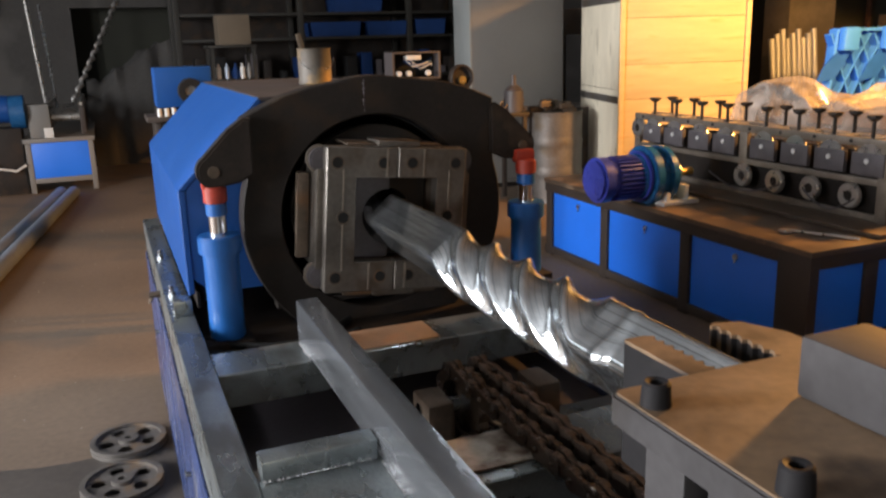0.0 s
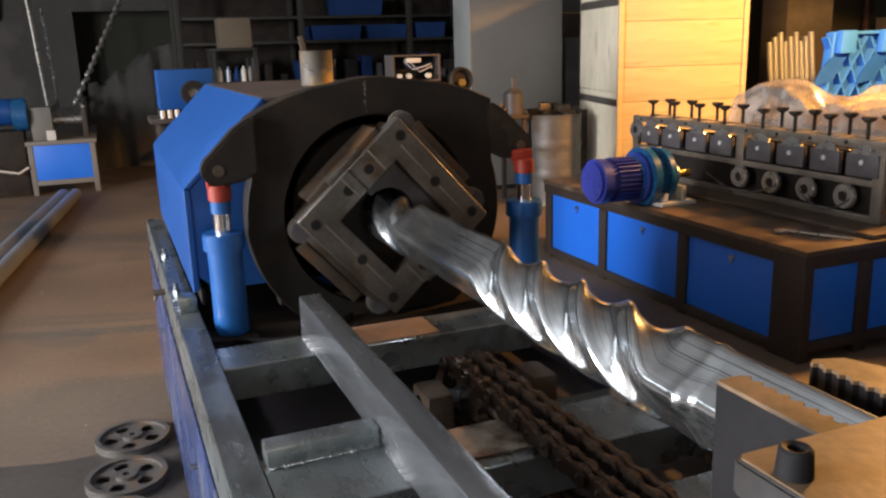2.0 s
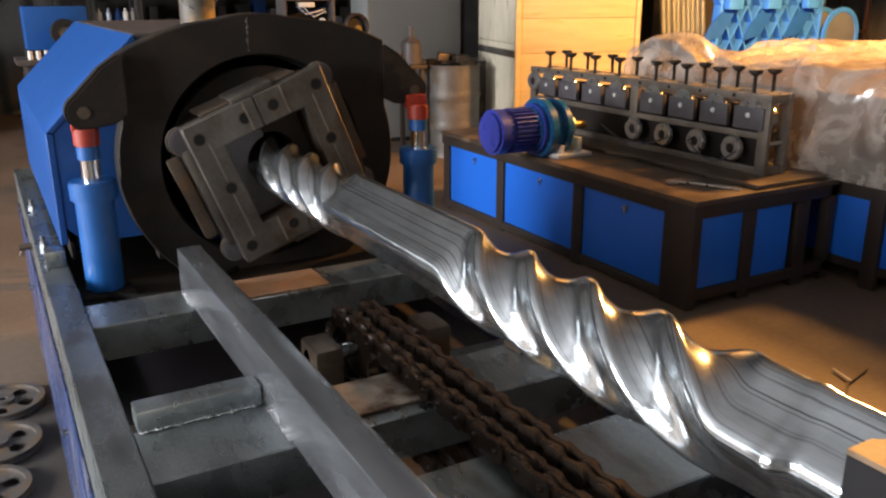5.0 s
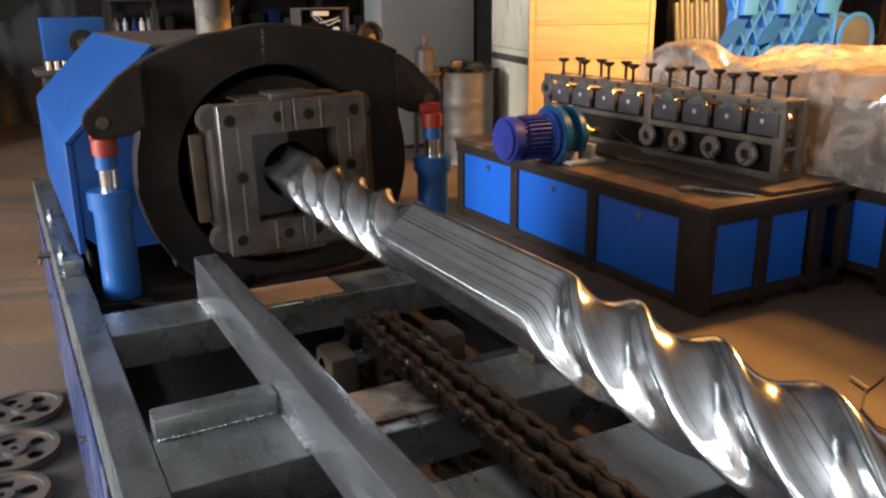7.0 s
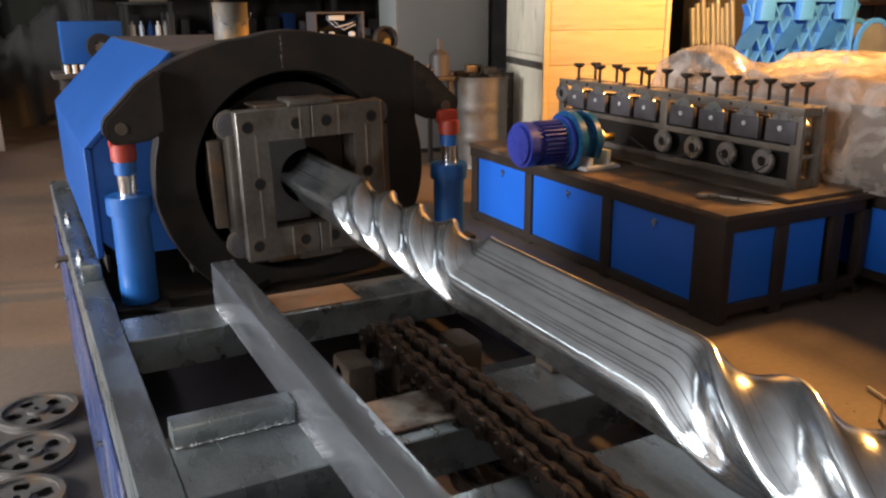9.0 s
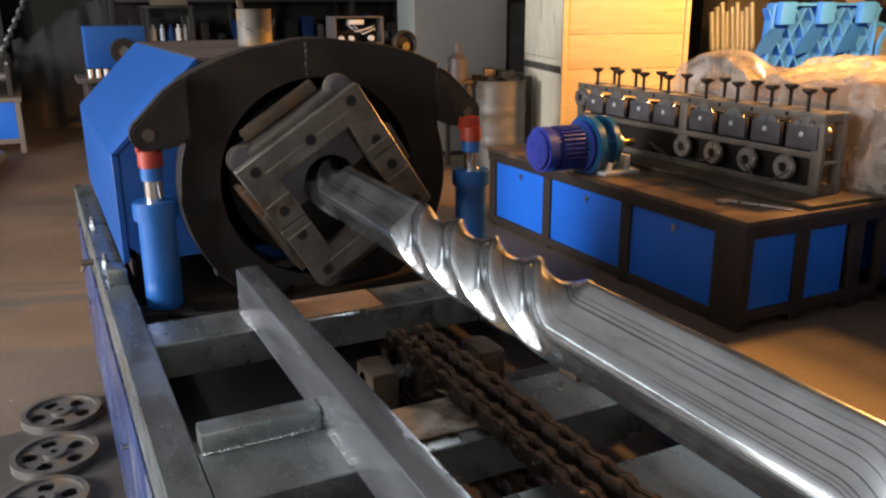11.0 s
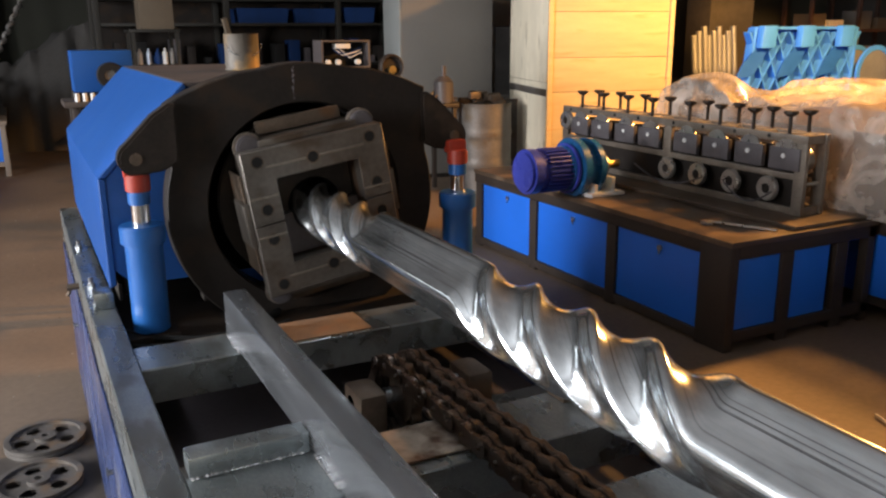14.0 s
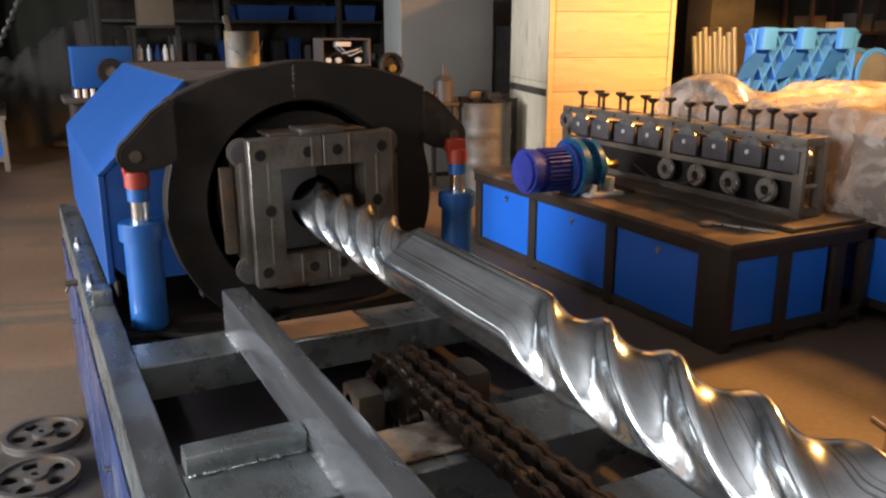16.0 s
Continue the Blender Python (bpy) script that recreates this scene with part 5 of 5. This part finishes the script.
# the darker patch of floor that they lie on
b = bmesh.new()
edge = []
for k in range(120):
    a = 2 * math.pi * k / 120
    x, y = -0.9 + 1.15 * math.copysign(abs(math.cos(a)) ** 0.45, math.cos(a)), 2.3 + 1.22 * math.copysign(abs(math.sin(a)) ** 0.4, math.sin(a))
    edge.append(b.verts.new((x + 0.3 * noise.noise((x * 1.6, y * 1.6, 0)) + 0.06 * noise.noise((x * 7, y * 7, 2)), y - 0.1 * (x + 0.9) + 0.05 * noise.noise((x * 4, y * 4, 5)) - 0.25 * max(2.3 - y, 0) * noise.noise((x * 2, y, 8)), 0.004)))
b.faces.new(edge)
solo("dark_floor_patch", b, FLOORDARK, (-0.9, 2.3, 0), "darker patch on the concrete floor", "oil stain", kind="stuff")


def lattice_panel():
    t = thing("blue_lattice_casting", (7.3, 6.1, 0.9), "stack of light blue ribbed lattice castings", "castings")
    m = Matrix.Translation((6.48, 6.0, 1.0)) @ Matrix(((1, 0, 0.30, 0), (0, 1, 0.2, 0), (0, 0, 1, 0), (0, 0, 0, 1)))
    w, h = 1.52, 0.66
    part("back_sheet", bm_box(0, 0.09, 0, w, 0.10, h, 0, m), LATTICEDEEP, t)
    for k in range(8):
        for s in (-1, 1):
            x = w * (k + 0.5) / 8
            bb = bmesh.new()
            box(bb, -0.008, 0.0, -h / 2, 0.008, 0.085, h / 2)
            bmesh.ops.transform(bb, matrix=m @ Matrix.Translation((x, 0, h / 2)) @ Matrix.Rotation(radians(30 * s), 4, "Y"), verts=bb.verts)
            part("rib", bb, LATTICEBLUE, t)
    for x in (0.0, w):
        part("edge_bar", bm_box(x - 0.015, -0.01, 0, x + 0.015, 0.09, h, 0.003, m), LATTICEBLUE, t)
    part("edge_bar", bm_box(0.016, -0.01, h - 0.02, w - 0.016, 0.089, h + 0.01, 0.003, m), LATTICEBLUE, t)
    for x in (0.02, 0.58, 1.18):
        part("boss", bm_box(x, -0.09, h - 0.20, x + 0.2, 0.0, h + 0.02, 0.02, m), LATTICEBLUE, t)
        web = prism(bmesh.new(), [(x + 0.01, h - 0.20), (x + 0.19, h - 0.20), (x + 0.02, h - 0.46), (x - 0.22, h - 0.50), (x - 0.14, h - 0.34)], 1, -0.015, -0.002)
        bmesh.ops.transform(web, matrix=m, verts=web.verts)
        part("web_plate", web, LATTICEDEEP, t, "deep blue solid web")
    part("stand", bm_box(6.4, 6.12, 0, 8.3, 6.6, 0.98, 0.01), BLACKFRAME, t)
    for y in (6.0, 6.25):
        part("wheel", lathe(bmesh.new(), [(0.25, y), (0.30, y), (0.30, y + 0.03), (0.25, y + 0.03)], (8.40, 0, 1.17), 1, 40), LATTICEBLUE, t)
        part("disc", bm_cyl((8.40, y + 0.01, 1.17), (8.40, y + 0.02, 1.17), 0.25, seg=40), PIPEBLUE, t)
    return t


lattice_panel()
for k in range(9):
    x = 6.9 + k * 0.075
    b = bm_cyl((x, 7.0 + 0.03 * (k % 2), 0), (x + 0.02, 7.25, 1.58 + 0.05 * ((k * 7) % 3)), 0.034, seg=14)
    solo("standing_tube", b, TUBEGREY, (x, 7.0, 0), "bright steel tube standing upright", "tube", group="standing tubes")
solo("dark_partition", bm_box(6.2, 8.4, 0, 10.5, 8.5, 3.2), DARKWALL, (8, 8.4, 0), "dark olive partition behind the crate", "partition", "structure")
b = box(bmesh.new(), 7.4, 7.5, 0, 8.1, 7.9, 2.6, 0.01)
solo("grey_column", b, PLASTER, (7.7, 7.7, 0), "grey plastered column", "column", "structure")


def rack():
    t = thing("storage_rack", (3.0, 12.3, 0), "dark brown storage rack with boxes and blue bins", "rack")
    x0, x1, y0, y1 = 1.05, 5.4, 12.0, 12.7
    for x in (x0, 2.75, 4.4, x1):
        for y in (y0, y1):
            part("post", bm_box(x - 0.04, y - 0.04, 0, x + 0.04, y + 0.04, 3.6, 0.003), SHELFBROWN, t)
    for z in (0.5, 1.2, 1.78, 2.12, 2.5, 3.3):
        part("shelf", bm_box(x0 + 0.041, y0 - 0.03, z - 0.04, x1 - 0.041, y1 + 0.03, z, 0.003), SHELFBROWN, t)
    part("back", bm_box(x0, y1 + 0.05, 0, x1, y1 + 0.07, 3.6), BLACK, t)
    return t


rack()
for x, z, w, d in ((2.9, 1.782, 0.75, 0.2), (3.75, 1.782, 0.62, 0.2), (3.25, 2.122, 0.75, 0.25), (4.5, 1.782, 0.5, 0.22)):
    b = prism(bmesh.new(), [(x + 0.03, z), (x + w - 0.03, z), (x + w, z + d), (x, z + d)], 1, 12.0, 12.5)
    solo("storage_bin", b, BINBLUE, (x + w / 2, 12.2, z), "dark blue plastic storage bin on the rack", "bin", group="bins on the rack")
for x, w, h, c in ((1.5, 0.5, 0.45, 0), (2.05, 0.55, 0.5, 1), (2.85, 0.6, 0.42, 0), (3.6, 0.7, 0.5, 1), (4.35, 0.5, 0.4, 0)):
    solo("carton_box", bm_box(x, 12.05, 2.502, x + w, 12.5, 2.502 + h, 0.01), (CARTON, WHITEWOOD)[c], (x + w / 2, 12.2, 2.502), "worn carton on the rack's top shelf", "carton", group="cartons on the rack")
for k in range(34):
    x = 1.2 + (k % 17) * 0.24 + random.uniform(0, 0.08)
    z = (0.502, 1.202)[k // 17]
    solo("stock_part", bm_box(x, 12.05, z, x + random.uniform(0.08, 0.17), 12.3, z + random.uniform(0.1, 0.4), 0.008), (BLOCKDARK, BLACK, RUBBER, BINBLUE)[k % 4], (x, 12.1, z), "dusty machine part on a rack shelf", "machine part", group="stock on the rack")
# a brown rack by the end wall, with boxes on its shelves
def end_rack():
    t = thing("shelf_rack", (10.5, 8.1, 0), "reddish brown steel shelf rack with boxes on it", "rack")
    for x in (9.55, 10.5, 11.5):
        for y in (7.85, 8.3):
            part("post", bm_box(x - 0.025, y - 0.025, 0, x + 0.025, y + 0.025, 2.7, 0.003), RACKRED, t)
    for z in (0.5, 1.1, 1.64, 2.2, 2.6):
        part("shelf", bm_box(9.58, 7.82, z - 0.04, 11.47, 8.33, z, 0.003), RACKRED, t)
    return t


end_rack()
for k, (x, z, w, h) in enumerate(((9.62, 1.642, 0.26, 0.2), (9.95, 1.642, 0.3, 0.12), (10.6, 1.642, 0.22, 0.24), (10.95, 1.642, 0.35, 0.15), (9.7, 2.202, 0.3, 0.25), (10.2, 2.202, 0.2, 0.18), (10.7, 2.202, 0.4, 0.22), (9.9, 1.102, 0.35, 0.25), (10.8, 1.102, 0.3, 0.3))):
    solo("stock_box", bm_box(x, 7.88, z, x + w, 8.2, z + h, 0.008), (CARTON, WHITEWOOD, GREYCAB)[k % 3], (x + w / 2, 8.0, z), "dusty stock box on the shelf rack", "box", group="boxes on the shelf rack")
# stool with a carton and bottles
b = box(bmesh.new(), 1.2, 10.0, 1.26, 1.75, 10.5, 1.30, 0.004)
for x in (1.22, 1.70):
    for y in (10.02, 10.45):
        box(b, x, y, 0, x + 0.04, y + 0.04, 1.26)
        box(b, x, y, 1.30, x + 0.04, y + 0.04, 1.66)
box(b, 1.2, 10.0, 1.66, 1.75, 10.5, 1.69, 0.004)
solo("steel_stand", b, SHELFBROWN, (1.45, 10.2, 0), "brown steel stand with two shelves", "stand")
solo("carton_box", bm_box(1.33, 10.05, 1.692, 1.70, 10.4, 2.03, 0.008), CARTON, (1.5, 10.2, 1.692), "brown carton on the steel stand", "carton")
for k, x in enumerate((1.3, 1.4, 1.5, 1.58, 1.66)):
    b = cyl(bmesh.new(), (x, 10.1, 1.302), (x, 10.1, 1.302 + 0.14), 0.03, seg=14, bev=0.004)
    cyl(b, (x, 10.1, 1.442), (x, 10.1, 1.48), 0.014, seg=10)
    solo("bottle", b, (WHITEPLASTIC, PIPEBLUE, BINBLUE, WHITEPLASTIC, GREYCAB)[k], (x, 10.1, 1.302), "small plastic bottle on the stand", "bottle", group="bottles on the stand")
# sloping stack of sheets under the wall opening
b = bmesh.new()
heap = {}
for i in range(31):
    for j in range(17):
        x, y = -0.2 + 1.45 * i / 30, 13.2 + 0.8 * j / 16
        high = 1.2 + 0.75 * max(x, 0) ** 0.8 * 0.75 + 0.12 * noise.noise((x * 4, y * 4, 1)) + 0.05 * noise.noise((x * 11, y * 11, 2))
        heap[i, j] = b.verts.new((x, y - 0.12 * noise.noise((x * 5, y * 2, 7)), 0.0 if j == 0 else high * (0.55 + 0.45 * min(j / 9, 1))))
for i in range(30):
    for j in range(16):
        b.faces.new((heap[i, j], heap[i + 1, j], heap[i + 1, j + 1], heap[i, j + 1]))
solo("rubble_heap", b, PLASTER, (0.5, 13.4, 0), "slumped pale dusty heap of rubble by the far wall", "rubble", kind="stuff")
b = tube_curve(bmesh.new(), [(-1.3, 14.15, 2.2), (-1.2, 14.15, 2.9), (-0.6, 14.15, 3.0), (0.6, 14.15, 2.85), (2.0, 14.15, 2.95)], 0.02)
solo("wall_cable", b, RUBBER, (-0.5, 14.15, 2.8), "black cable along the far wall", "cable")
b = tube_curve(bmesh.new(), [(5.2, 14.15, 2.9), (6.0, 14.15, 2.75), (7.2, 14.15, 2.95), (9.0, 14.15, 3.0)], 0.025)
solo("wall_cable", b, RUBBER, (6, 14.15, 2.8), "black cable along the far wall", "cable")
b = box(bmesh.new(), 5.25, 9.0, 1.70, 5.6, 9.2, 2.0, 0.01)
box(b, 5.3, 9.02, 0, 5.36, 9.18, 1.70)
solo("switch_box", b, GREYCAB, (5.4, 9.1, 0), "small grey switch box with cables on a post", "switch box")
# bits on the floor between the machines
b = bm_cyl((3.165, 2.05, 0.012), (3.125, 1.934, 0.012), 0.006, seg=8)
solo("wooden_stick", b, WHITEWOOD, (3.14, 1.99, 0), "short pale wooden stick on the floor", "stick")
b = tube_curve(bmesh.new(), [(3.3, 1.98, 0.009), (3.1, 1.93, 0.009), (2.95, 1.84, 0.009), (2.87, 1.72, 0.009), (2.88, 1.5, 0.009), (3.0, 1.2, 0.009)], 0.005)
solo("floor_cable", b, CARTON, (2.7, 1.6, 0), "thin dusty brown cable curving over the floor", "cable")
# the hall lamp
def hall_lamp():
    x, y, z = LAMP
    t = thing("hall_lamp", (x, y, 5.2), "warm hanging hall lamp with a metal shade", "lamp")
    part("rod", bm_cyl((x, y, 3.75), (x, y, 5.2), 0.012, seg=8), BLACK, t)
    part("shade", lathe(bmesh.new(), [(0.06, z + 0.45), (0.065, z + 0.45), (0.26, z + 0.12), (0.255, z + 0.12)], (x, y, 0), 2, 32), GREYCAB, t)
    return t


hall_lamp()


# ---- what moves ----
TRAVEL = [(0, 0.0), (1.5, 0.178), (3.5, 0.400), (5.2, 0.594), (7, 0.802), (9, 1.04), (11, 1.272), (12.5, 1.445), (14.5, 1.685), (16, 1.830)]
TURN = [(0, 5), (0.5, 37), (1, 74), (1.5, 105), (3.7, 251), (5.29, 358.5), (10.13, 358.5), (15.42, 717.5), (15.5, 719), (16, 719)]


def along(rows, t):
    for (ta, a), (tb, b) in zip(rows, rows[1:]):
        if t <= tb:
            return a + (b - a) * (t - ta) / (tb - ta)
    return rows[-1][1]


def motions():
    times = [0.5 * i for i in range(33)]
    walk(TUBE, [(t, pose(AX, -along(TRAVEL, t), TZ)) for t in times])
    walk(CARRIAGE_THING, [(t, pose(AX, 0.5 - along(TRAVEL, t), BED + 0.12)) for t in times])
    walk(CHUCK, [(t, pose(AX + 0.008, 2.268, AZ, 0, along(TURN, t), 0)) for t in sorted(set(times + [0.25, 5.21, 5.29, 5.37, 10.05, 10.13, 10.21, 15.42]))])
    for ob, a in CHAIN:
        walk(ob, [(t, chain_pose(a + along(TRAVEL, t))) for t in times])


motions()
